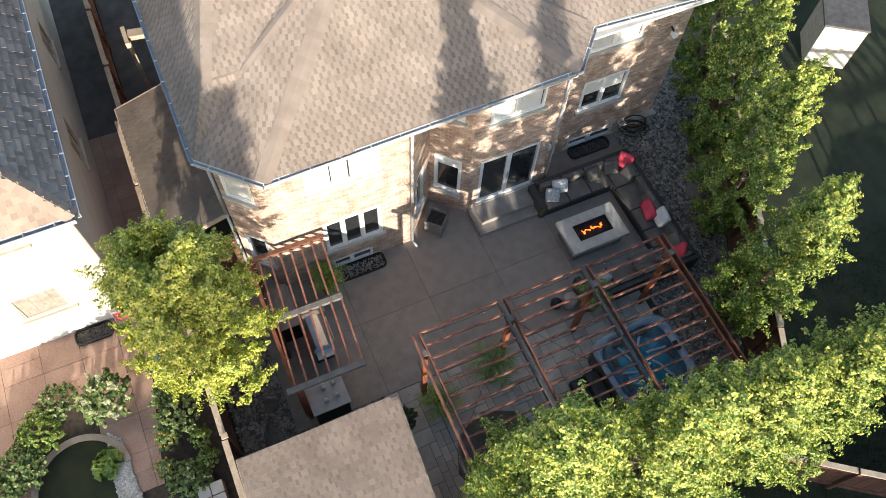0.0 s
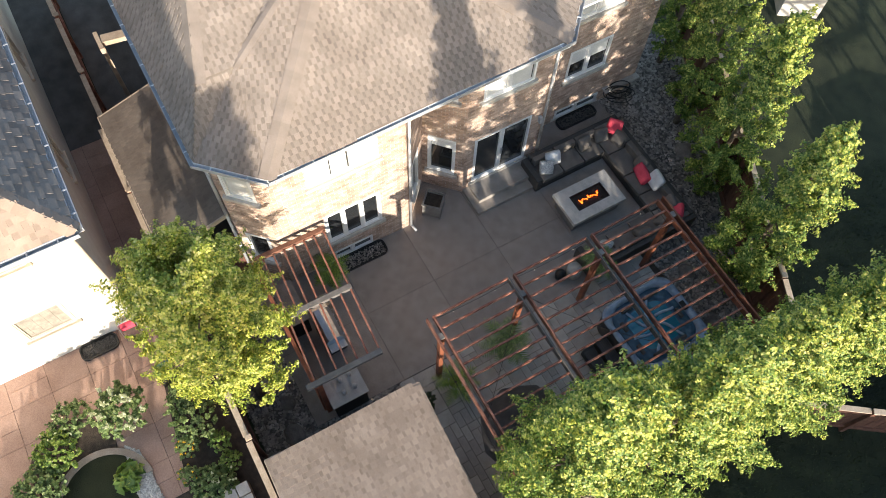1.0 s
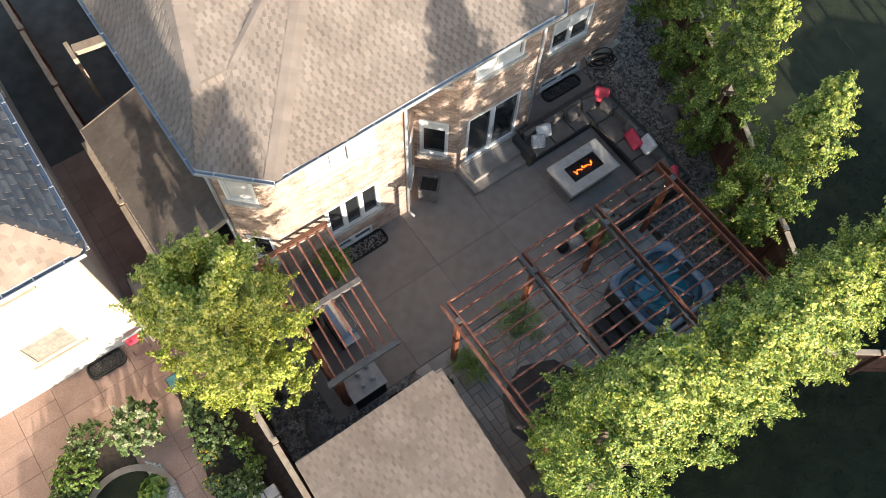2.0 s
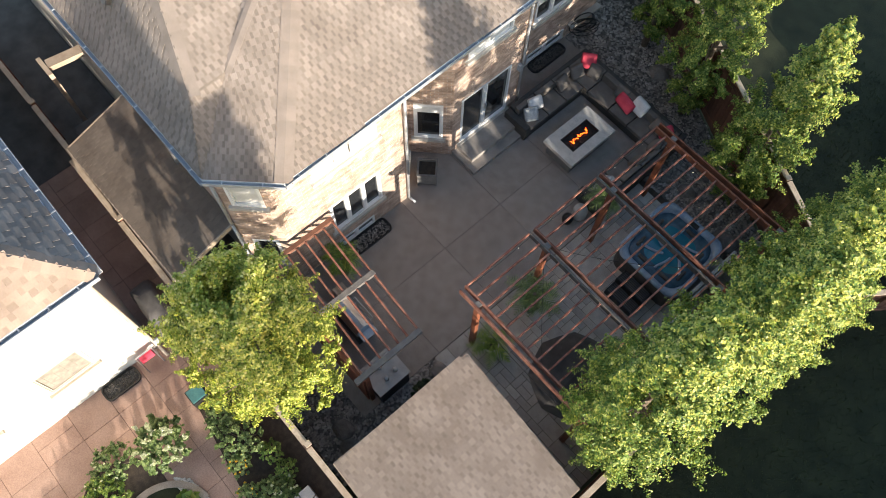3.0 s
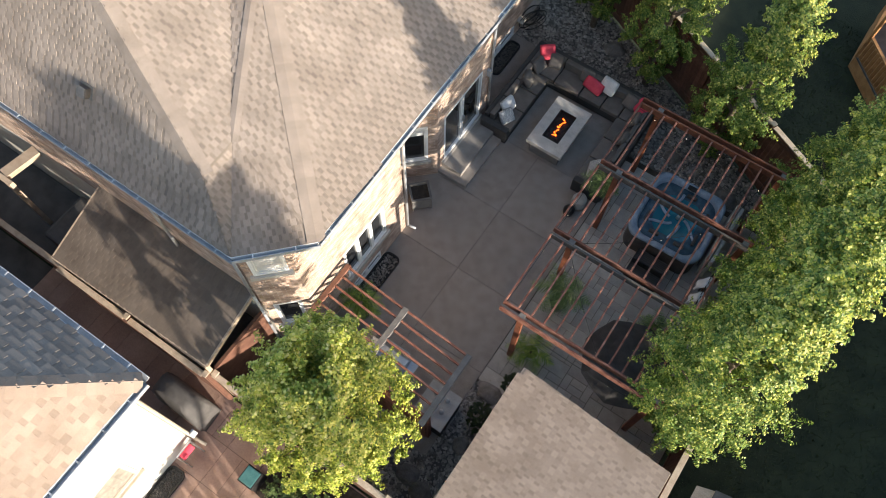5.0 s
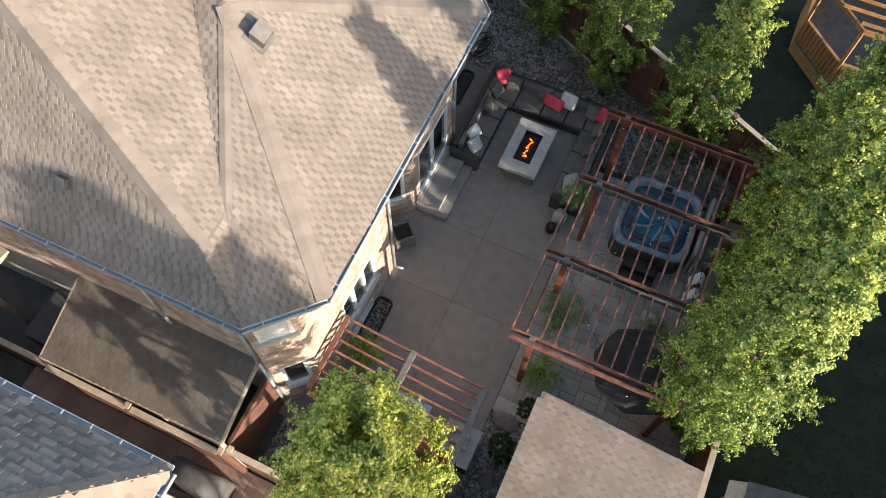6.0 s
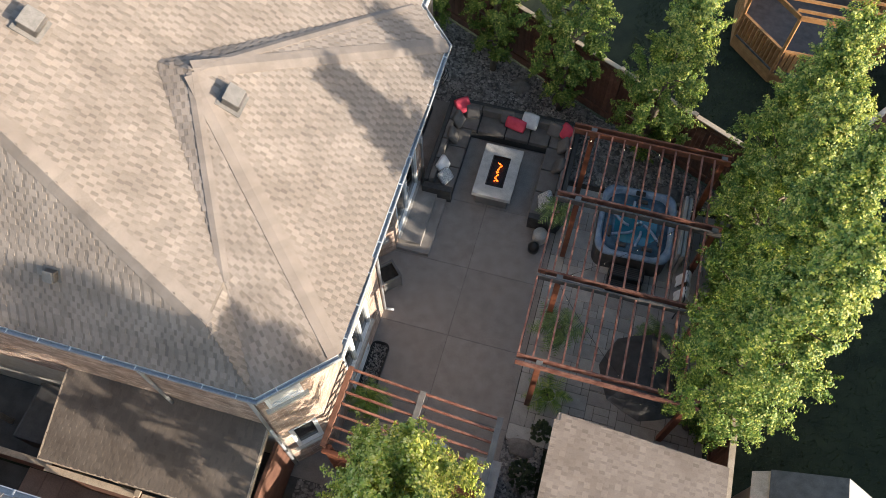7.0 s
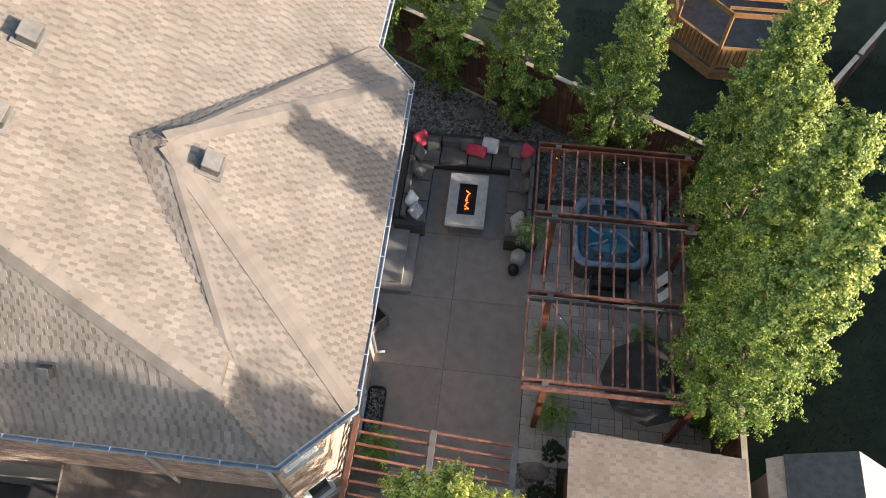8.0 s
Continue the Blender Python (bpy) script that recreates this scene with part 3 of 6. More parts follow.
def pillow(at, turn, size, mat, label):
    own = thing("pillow", at, label, "pillow", "pillows on the sofa")
    w, h, d = size
    cushion("pillow_cover", -w / 2, w / 2, -h / 2, h / 2, -d / 2, d / 2, mat, None, 0.02, Matrix.Translation(at) @ pose(0, 0, 0, *turn), n=8).parent = own
    own.children[0].matrix_parent_inverse = Matrix.Translation(-own.location)
    return own


RED_L, GREY_L, PALE_L = "coral red scatter pillow on the sofa", "charcoal grey scatter pillow on the sofa", "white scatter pillow on the sofa"
pillow((-1.5, 7.02, 0.74), (38, 0, 38), (0.46, 0.46, 0.15), RED_CLOTH, RED_L)
pillow((-1.15, 6.96, 0.62), (55, 0, 10), (0.42, 0.42, 0.15), CUSHION, GREY_L)
pillow((-1.5, 6.55, 0.64), (58, 0, 80), (0.42, 0.42, 0.15), CUSHION, GREY_L)
pillow((-1.5, 5.95, 0.64), (58, 0, 95), (0.42, 0.42, 0.15), CUSHION, GREY_L)
pillow((0.2, 6.84, 0.62), (52, 0, -12), (0.62, 0.36, 0.15), RED_CLOTH, "long coral red lumbar pillow on the sofa")
pillow((0.6, 7.0, 0.72), (56, 0, -8), (0.5, 0.46, 0.15), PALE_CLOTH, "silvery white scatter pillow on the sofa")
pillow((-0.1, 7.02, 0.64), (62, 0, 5), (0.42, 0.4, 0.13), CUSHION, GREY_L)
pillow((1.72, 6.9, 0.7), (48, 0, -42), (0.44, 0.44, 0.15), RED_CLOTH, RED_L)
pillow((1.38, 6.95, 0.62), (56, 0, -12), (0.42, 0.42, 0.15), CUSHION, GREY_L)
pillow((1.74, 6.45, 0.62), (55, 0, -82), (0.44, 0.42, 0.15), CUSHION, GREY_L)
pillow((1.74, 5.7, 0.62), (55, 0, -95), (0.44, 0.42, 0.15), CUSHION, GREY_L)
pillow((-1.5, 4.82, 0.66), (62, 0, 78), (0.46, 0.42, 0.14), PALE_CLOTH, PALE_L)
pillow((-1.34, 4.5, 0.6), (50, 0, 62), (0.42, 0.4, 0.14), PATTERN_CLOTH, "pale printed scatter pillow on the sofa")
pillow((1.62, 4.45, 0.62), (46, 0, -75), (0.5, 0.46, 0.15), PATTERN_CLOTH, "grey and white printed pillow on the sofa")

# ---- fire table ----
fire = thing("fire_table", (0.1, 5.04, 0), "rectangular concrete gas fire table, burning", "fire table")
bm = bag()
box(bm, -0.36, 0.56, 4.24, 5.83, 0.0, 0.5, bev=0.01)
part("base", bm, TABLE_BASE, fire)
bm = bag()
TX0, TX1, TY0, TY1 = -0.46, 0.66, 4.14, 5.93
BX0, BX1, BY0, BY1 = -0.16, 0.36, 4.5, 5.57
for q in ((TX0, TX1, TY0, BY0), (TX0, TX1, BY1, TY1), (TX0, BX0, BY0, BY1), (BX1, TX1, BY0, BY1)):
    box(bm, *q, 0.5, 0.64)
bmesh.ops.remove_doubles(bm, verts=bm.verts, dist=0.0005)
part("tabletop", bm, TABLE_STONE, fire, "pale grey concrete rim")
bm = bag()
box(bm, BX0, BX1, BY0, BY1, 0.505, 0.56)
tray = part("burner_tray", bm, BLACK, fire, "black burner tray")
bm = bag()
for q in ((BX0, BX1, BY0, BY0 + 0.02), (BX0, BX1, BY1 - 0.02, BY1), (BX0, BX0 + 0.02, BY0 + 0.02, BY1 - 0.02), (BX1 - 0.02, BX1, BY0 + 0.02, BY1 - 0.02)):
    box(bm, *q, 0.56, 0.645)
part("tray_rim", bm, BLACK, tray)
vs, fs = [], []
for k in range(700):
    x, y, s, a = rng.uniform(BX0 + 0.03, BX1 - 0.03), rng.uniform(BY0 + 0.03, BY1 - 0.03), rng.uniform(0.008, 0.018), rng.uniform(0, 6)
    o = len(vs)
    vs += [(x + s * math.cos(a + i * 2.094), y + s * math.sin(a + i * 2.094), 0.56) for i in range(3)] + [(x, y, 0.56 + s * 1.4)]
    fs += [(o, o + 1, o + 3), (o + 1, o + 2, o + 3), (o + 2, o, o + 3)]
sheet("fire_glass", vs, fs, BLACK, tray)["kind"] = "stuff"
for k in range(15):
    y = BY0 + 0.2 + k * 0.046 + rng.uniform(-0.02, 0.02)
    x = 0.09 + 0.025 * math.sin(k * 0.7) + rng.uniform(-0.04, 0.04)
    h = rng.uniform(0.03, 0.13)
    bm = bag()
    rings = []
    for f, rad in ((0, 0.006), (0.25, 0.014), (0.55, 0.01), (0.85, 0.004), (1, 0.001)):
        cx, cy = x + 0.03 * math.sin(f * 4 + k), y + 0.03 * math.cos(f * 3 + k)
        rings.append([bm.verts.new((cx + rad * math.cos(i * 1.0472), cy + rad * 1.4 * math.sin(i * 1.0472), 0.57 + h * f)) for i in range(6)])
    for a, b in zip(rings, rings[1:]):
        for i in range(6):
            bm.faces.new((a[i], a[(i + 1) % 6], b[(i + 1) % 6], b[i]))
    part("flame", bm, FLAME, tray, "orange gas flame", smooth=True)

# ---- square planter ----
PT = Matrix.Translation((-1.99, 1.08, 0)) @ pose(0, 0, 0, 0, 0, 46)
planter = thing("planter", (-1.99, 1.08, 0), "square grey metal planter on short legs, filled with soil", "planter")
bm = bag()
for q in ((-0.27, 0.27, -0.27, -0.24), (-0.27, 0.27, 0.24, 0.27), (-0.27, -0.24, -0.24, 0.24), (0.24, 0.27, -0.24, 0.24)):
    box(bm, *q, 0.1, 0.58, PT)
part("box", bm, TABLE_BASE, planter)
bm = bag()
for q in ((-0.29, 0.29, -0.29, -0.23), (-0.29, 0.29, 0.23, 0.29), (-0.29, -0.23, -0.23, 0.23), (0.23, 0.29, -0.23, 0.23)):
    box(bm, *q, 0.58, 0.61, PT)
part("rim", bm, GREY_BEAM, planter)
bm = bag()
box(bm, -0.24, 0.24, -0.24, 0.24, 0.3, 0.5, PT)
part("soil", bm, SOIL, planter)
for sx in (-1, 1):
    for sy in (-1, 1):
        bm = bag()
        box(bm, sx * 0.25 - 0.02, sx * 0.25 + 0.02, sy * 0.25 - 0.02, sy * 0.25 + 0.02, 0, 0.1, PT)
        part("leg", bm, TABLE_BASE, planter)


# ---- pergola over the hot tub ----
pergola = thing("pergola", (4, 2, 0), "weathered red-brown wooden pergola with open rafters", "pergola")
PGY = (-1.25, 0.95, 3.2, 5.37)
PX0, PX1 = 1.93, 5.98
for k, y in enumerate(PGY):
    ends = (-1,) if k == 3 else (1,) if k == 0 else (-1, 1)
    for s in (-1, 1):
        bm = bag()
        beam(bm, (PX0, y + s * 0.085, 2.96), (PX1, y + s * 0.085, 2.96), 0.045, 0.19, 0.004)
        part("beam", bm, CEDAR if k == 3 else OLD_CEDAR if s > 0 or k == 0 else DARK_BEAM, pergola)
    for x in (2.46, 5.82):
        bm = bag()
        box(bm, x - 0.07, x + 0.07, y - 0.06, y + 0.06, 0.0, 2.98, bev=0.008)
        part("post", bm, CEDAR, pergola)
        bm = bag()
        box(bm, x - 0.075, x + 0.075, y - 0.06, y + 0.06, 2.985, 3.04, bev=0.006)
        part("post_cap", bm, GREY_BEAM, pergola)
for k in range(3):
    y0, y1 = PGY[k] + 0.11, PGY[k + 1] - 0.11
    for i in range(12):
        x = 1.96 + i * 0.33
        bm = bag()
        beam(bm, (x + rng.uniform(-0.012, 0.012), y0, 3.0), (x + rng.uniform(-0.012, 0.012), y1, 3.0), 0.042, 0.09, 0.004)
        part("rafter", bm, OLD_CEDAR, pergola)
def tube(points, r, n=6):
    """One bent tube through the points."""
    bm = bag()
    rings = []
    for k, p in enumerate(points):
        d = (points[min(k + 1, len(points) - 1)] - points[max(k - 1, 0)]).normalized()
        a = d.cross(Vector((0.02, 0.03, 1))).normalized()
        b = d.cross(a)
        rings.append([bm.verts.new(p + (a * math.cos(2 * math.pi * i / n) + b * math.sin(2 * math.pi * i / n)) * r) for i in range(n)])
    for a, b in zip(rings, rings[1:]):
        for i in range(n):
            bm.faces.new((a[i], a[(i + 1) % n], b[(i + 1) % n], b[i]))
    bm.faces.new(rings[0][::-1])
    bm.faces.new(rings[-1])
    return bm


def string_lights(points, label, drop=0.12, per=0.95, r=0.01):
    """A sagging cable with small bulbs, tied along the points."""
    own = thing("string_lights", points[0], label, "string lights")
    run = [Vector(points[0])]
    for a, b in zip(points, points[1:]):
        a, b = Vector(a), Vector(b)
        n = max(2, int((b - a).length / 0.3))
        for k in range(1, n + 1):
            f = k / n
            run.append(a.lerp(b, f) - Vector((0, 0, drop * 4 * f * (1 - f))))
        m = max(1, int((b - a).length / per))
        for k in range(m):
            f = (k + 0.5) / m
            q = a.lerp(b, f) - Vector((0, 0, drop * 4 * f * (1 - f) + 0.05))
            sock = bag()
            rod(sock, q + Vector((0, 0, 0.05)), q + Vector((0, 0, 0.012)), 0.013, n=6)
            socket = part("socket", sock, BLACK, own)
            bulb = bag()
            bmesh.ops.create_icosphere(bulb, subdivisions=1, radius=r, matrix=Matrix.Translation(q))
            part("bulb", bulb, BULB, socket, "lit warm bulb")
    part("cable", tube(run, 0.006, 5), BLACK, own, smooth=True)
    return own


string_lights([(1.98, 5.3, 2.92), (2.0, 3.3, 2.92), (2.0, 1.05, 2.92), (1.98, -1.2, 2.92)], "string of warm bulbs along the pergola edge", 0.1)
string_lights([(2.0, 5.2, 2.9), (5.6, 5.5, 2.9), (5.2, 3.3, 2.9), (2.4, 0.95, 2.9), (4.6, -1.3, 2.9)], "string of warm bulbs across the pergola", 0.3, 0.85)
string_lights([(2.5, -1.45, 2.85), (5.6, -1.45, 2.85)], "string of warm bulbs on the pergola end", 0.15, 1.1)

# ---- hot tub ----
TUB = Matrix.Translation((4.2, 4.24, 0)) @ pose(0, 0, 0, 0, 0, 2) @ Matrix.Diagonal((0.95, 1.13, 1, 1))


def rounded(hx, hy, r, n=6):
    pts = []
    for cx, cy, a0 in ((hx - r, hy - r, 0), (-hx + r, hy - r, 90), (-hx + r, -hy + r, 180), (hx - r, -hy + r, 270)):
        for k in range(n + 1):
            a = radians(a0 + 90 * k / n)
            pts.append((cx + r * math.cos(a), cy + r * math.sin(a)))
    return pts


def lofted(levels, turn, close_top=False, close_bottom=False):
    """Rounded-rectangle rings joined one after another; a level is (half x, half y, radius, z, shift x, shift y)."""
    bm = bag()
    rings = []
    for hx, hy, r, z, *sh in levels:
        dx, dy = sh if sh else (0, 0)
        rings.append([bm.verts.new(turn @ Vector((x + dx, y + dy, z))) for x, y in rounded(hx, hy, r)])
    for a, b in zip(rings, rings[1:]):
        for i in range(len(a)):
            j = (i + 1) % len(a)
            bm.faces.new((a[i], a[j], b[j], b[i]))
    if close_bottom:
        bm.faces.new(rings[0][::-1])
    if close_top:
        bm.faces.new(rings[-1])
    return bm


tub = thing("hot_tub", (4.2, 4.24, 0), "blue acrylic hot tub with open water and dark cabinet", "hot tub")
part("cabinet", lofted([(1.02, 0.92, 0.3, 0.0), (1.06, 0.96, 0.32, 0.04), (1.06, 0.96, 0.32, 0.78)], TUB, True, True), TUB_CABINET, tub, "dark brown cabinet")
shell = part("shell", lofted([(1.08, 0.98, 0.34, 0.78), (1.1, 1.0, 0.36, 0.84), (1.09, 0.99, 0.36, 0.9), (1.04, 0.94, 0.4, 0.93), (0.97, 0.87, 0.42, 0.91), (0.92, 0.82, 0.42, 0.8), (0.8, 0.7, 0.36, 0.5), (0.4, 0.34, 0.2, 0.45)], TUB, True, True), TUB_SHELL, tub, "pearly blue-grey acrylic shell", smooth=True)
part("water", lofted([(0.925, 0.825, 0.42, 0.79), (0.925, 0.825, 0.42, 0.792)], TUB, True, True), TUB_WATER, tub, "clear blue water")
part("seat_ring", lofted([(0.925, 0.825, 0.42, 0.78), (0.91, 0.81, 0.42, 0.815), (0.66, 0.6, 0.36, 0.81), (0.58, 0.53, 0.34, 0.785)], TUB), TUB_INNER, shell, "dark moulded seat ring", smooth=True)
for x, y, a in ((-0.72, 0.3, 90), (-0.72, -0.35, 90), (0.72, 0.3, 90), (0.72, -0.35, 90), (0.1, 0.66, 0), (-0.35, -0.66, 0), (0.4, -0.66, 0)):
    bm = bag()
    box(bm, -0.15, 0.15, -0.045, 0.045, 0.8, 0.9, TUB @ pose(x, y, 0, 0, 0, a), bev=0.03)
    part("headrest", bm, TUB_CABINET, shell, "dark moulded headrest", smooth=True)
for k, (a0, r0, r1) in enumerate(((35, 0.82, 0.2), (100, 0.72, 0.25), (160, 0.84, 0.2), (215, 0.8, 0.22), (275, 0.7, 0.25), (330, 0.84, 0.22))):
    way = []
    for i in range(9):
        f = i / 8
        rr, a = r0 + (r1 - r0) * f, radians(a0 + 38 * f * f)
        way.append(TUB @ Vector((rr * math.cos(a), rr * 0.9 * math.sin(a), 0.83 - 0.03 * f)))
    bm = tube(way, 0.04, 10)
    part("seat_arm", bm, TUB_SHELL, shell, "moulded seat divider", smooth=True)
for x, y in ((0.02, 0.0), (0.12, 0.04)):
    bm = bag()
    rod(bm, TUB @ Vector((x, y, 0.8)), TUB @ Vector((x, y, 0.9)), 0.05, 0.04, 10)
    part("filter_cap", bm, STEEL, shell, "pale filter cap")
bm = bag()
box(bm, -0.14, 0.14, 0.79, 0.91, 0.9, 0.935, TUB, bev=0.01)
part("control_panel", bm, BLACK, shell, "black control panel")
cover = thing("tub_cover", (5.62, 4.4, 0), "folded grey tub cover standing on edge beside the tub", "tub cover")
for x, z in ((5.36, 1.1), (5.48, 1.06)):
    bm = bag()
    box(bm, x, x + 0.1, 3.45, 5.35, 0.02, z, bev=0.025)
    part("panel", bm, CUSHION if x > 5.6 else TABLE_STONE, cover)
tsteps = thing("tub_steps", (4.25, 2.95, 0), "black plastic steps beside the hot tub", "steps")
for y0, y1, z in ((2.72, 3.08, 0.46), (2.36, 2.72, 0.24)):
    bm = bag()
    box(bm, 3.78, 4.72, y0, y1, 0.0, z, bev=0.02)
    part("tread_block", bm, BLACK, tsteps)
    for k in range(6):
        bm = bag()
        box(bm, 3.84, 4.66, y0 + 0.04 + k * 0.055, y0 + 0.07 + k * 0.055, z, z + 0.008)
        part("grip_strip", bm, TUB_CABINET, tsteps)
towel_hook = thing("towel_rack", (5.72, 2.5, 0), "towels hung on a dark rack beside the tub", "towel rack")
for y in (2.1, 3.1):
    bm = bag()
    rod(bm, (5.7, y, 0), (5.7, y, 1.2), 0.02)
    part("upright", bm, BLACK, towel_hook)
bm = bag()
rod(bm, (5.7, 2.1, 1.2), (5.7, 3.1, 1.2), 0.018)
part("rail", bm, BLACK, towel_hook)
for y, w in ((2.35, 0.3), (2.82, 0.34)):
    tw = thing("towel", (5.7, y, 1.2), "pale pinkish towel hanging over the rail", "towel", "towels")
    bm = bag()
    prof = [(-0.2, 0.75), (-0.13, 0.95), (-0.06, 1.17), (0.0, 1.225), (0.07, 1.16), (0.14, 0.95), (0.2, 0.7)]
    rows_ = []
    for k in range(5):
        yy = y - w / 2 + w * k / 4
        rows_.append([(bm.verts.new((5.7 + px + 0.02 * math.sin(k * 2 + pz * 6), yy, pz)), bm.verts.new((5.7 + px * 0.85 + 0.02 * math.sin(k * 2 + pz * 6), yy, pz - 0.015))) for px, pz in prof])
    for a, b in zip(rows_, rows_[1:]):
        for i in range(len(prof) - 1):
            for s in (0, 1):
                bm.faces.new((a[i][s], a[i + 1][s], b[i + 1][s], b[i][s]))
    part("cloth", bm, PALE_CLOTH, tw, smooth=True)

# ---- dark umbrella under the pergola ----
umb = thing("umbrella", (5.0, -0.35, 0), "half-open black garden umbrella under the pergola", "umbrella")
bm = bag()
rod(bm, (5.0, -0.35, 0), (5.0, -0.35, 2.2), 0.025)
part("pole", bm, BLACK, umb)
for k in range(8):
    bm = bag()
    pts = []
    for a in (k, k + 0.5, k + 1):
        a = a * math.pi / 4
        for rr, z in ((0.02, 2.1), (0.55, 1.92), (1.12 if a % (math.pi / 4) < 0.01 else 1.06, 1.56)):
            pts.append(bm.verts.new((5.0 + rr * math.cos(a), -0.35 + rr * math.sin(a), z)))
    for i in (0, 1):
        for j in (0, 1):
            o = i * 3 + j
            bm.faces.new((pts[o], pts[o + 1], pts[o + 4], pts[o + 3]))
    bmesh.ops.solidify(bm, geom=bm.faces[:], thickness=0.008)
    part("canopy_panel", bm, BLACK_CLOTH, umb)
bm = bag()
rod(bm, (5.0, -0.35, 0.0), (5.0, -0.35, 0.08), 0.28, 0.25, 16)
part("base_plate", bm, BLACK, umb)


# ---- potted palms ----
def fronds(name, at, count, length, mat, parent, seed, lift=0.9, width=0.035, fan=False):
    """Arching fronds with many thin leaflets."""
    r = random.Random(seed)
    verts, faces = [], []
    for k in range(count):
        a = k * 2.4 + r.uniform(-0.3, 0.3)
        L = length * r.uniform(0.7, 1.1)
        up = lift * r.uniform(0.5, 1.2)
        d = Vector((math.cos(a), math.sin(a), 0))
        s = Vector((-d.y, d.x, 0))
        prev = Vector(at)
        for j in range(1, 13):
            f = j / 12
            q = Vector(at) + d * L * f + Vector((0, 0, up * L * (f - 0.95 * f * f)))
            lw = L * 0.24 * math.sin(math.pi * min(1, f * 0.9 + 0.1)) + 0.04
            for sg in (-1, 1):
                tip = q + s * sg * lw + d * lw * 0.7 - Vector((0, 0, lw * 0.35))
                o = len(verts)
                side = (q - prev).normalized() * width
                verts += [tuple(q - side * 0.5), tuple(q + side * 0.5), tuple(tip)]
                faces.append((o, o + 1, o + 2))
            prev = q
    ob = sheet(name, verts, faces, mat, parent)
    ob["kind"] = "stuff"
    return ob


def palm(at, pot_r, pot_h, count, length, label, seed, pot_mat, stem=0.0, mat=None):
    own = thing("potted_palm", (*at, 0), label, "potted plant")
    bm = bag()
    n = 18
    rings = []
    for rr, z in ((pot_r * 0.72, 0.0), (pot_r, pot_h * 0.92), (pot_r * 1.06, pot_h * 0.93), (pot_r * 1.06, pot_h), (pot_r * 0.92, pot_h), (pot_r * 0.9, pot_h * 0.85)):
        rings.append([bm.verts.new((at[0] + rr * math.cos(2 * math.pi * i / n), at[1] + rr * math.sin(2 * math.pi * i / n), z)) for i in range(n)])
    for a, b in zip(rings, rings[1:]):
        for i in range(n):
            bm.faces.new((a[i], a[(i + 1) % n], b[(i + 1) % n], b[i]))
    bm.faces.new(rings[0][::-1])
    pot = part("pot", bm, pot_mat, own, smooth=True)
    bm = bag()
    rod(bm, (*at, pot_h * 0.7), (*at, pot_h * 0.86), pot_r * 0.89, n=n)
    part("soil", bm, SOIL, pot)
    if stem:
        bm = bag()
        rod(bm, (*at, pot_h * 0.8), (*at, pot_h + stem), 0.06, 0.045)
        part("stem", bm, BARK, own)
    fronds("fronds", (*at, pot_h * 0.85 + stem), count, length, mat or PALM, own, seed)
    return own


palm((2.9, -1.0), 0.2, 0.38, 16, 0.6, "bright green palm in a grey round pot", 5, TABLE_STONE)
palm((2.78, 0.56), 0.22, 0.4, 26, 0.75, "dark green fan palm in a dark pot", 6, BLACK, 0.7, SHRUB)
palm((2.05, 4.0), 0.2, 0.42, 18, 0.6, "dark palm in a dark pot beside the tub", 7, BLACK, 0.5, SHRUB)
palm((-1.3, -2.5), 0.2, 0.4, 20, 0.6, "green palm in a dark pot under the small pergola", 8, BLACK, 0.5)
palm((5.2, 1.25), 0.2, 0.35, 16, 0.55, "dark leafy potted palm beside the umbrella", 9, BLACK, 0.2, SHRUB)


def turned(name, at, prof, mat, label, category, n=20):
    """A round thing turned from a profile of (radius, height)."""
    bm = bag()
    rings = [[bm.verts.new((at[0] + r * math.cos(2 * math.pi * i / n), at[1] + r * math.sin(2 * math.pi * i / n), at[2] + z)) for i in range(n)] for r, z in prof]
    for a, b in zip(rings, rings[1:]):
        for i in range(n):
            bm.faces.new((a[i], a[(i + 1) % n], b[(i + 1) % n], b[i]))
    bm.faces.new(rings[0][::-1])
    bm.faces.new(rings[-1])
    ob = part(name, bm, mat, None, smooth=True)
    return tagged(ob, label, category)


turned("side_stool", (1.72, 3.75 - 0.26, 0), ((0.17, 0), (0.21, 0.1), (0.21, 0.36), (0.18, 0.44)), TABLE_STONE, "round grey drum stool beside the sofa", "stool")
turned("lantern", (1.62, 3.12, 0), ((0.1, 0), (0.15, 0.06), (0.16, 0.24), (0.1, 0.34), (0.03, 0.38)), BLACK, "round black lantern on the patio", "lantern")

# ---- small kitchen pergola ----
kp = thing("kitchen_pergola", (0, -3.3, 0), "small pergola with grey beams and cedar rafters over the grill", "pergola")
def skew(x):
    """The rafters run a little askew of the house wall."""
    return -0.062 * (x + 1.5)


for x, y1 in ((-1.62, -2.3), (0.12, -2.42), (1.93, -2.53)):
    bm = bag()
    beam(bm, (x, y1, 2.5), (x - 0.02, y1 - 1.9, 2.5), 0.14 if x > -1 else 0.12, 0.11, 0.006)
    part("beam", bm, GREY_BEAM if x > -1 else FENCE, kp)
for k in range(7):
    y = -2.36 - k * 0.272
    for x0, x1 in ((-1.55, 0.045), (0.19, 1.855)):
        bm = bag()
        beam(bm, (x0, y + skew(x0), 2.5), (x1, y + skew(x1) + rng.uniform(-0.012, 0.012), 2.5), 0.045, 0.085, 0.006)
        part("rafter", bm, OLD_CEDAR, kp)
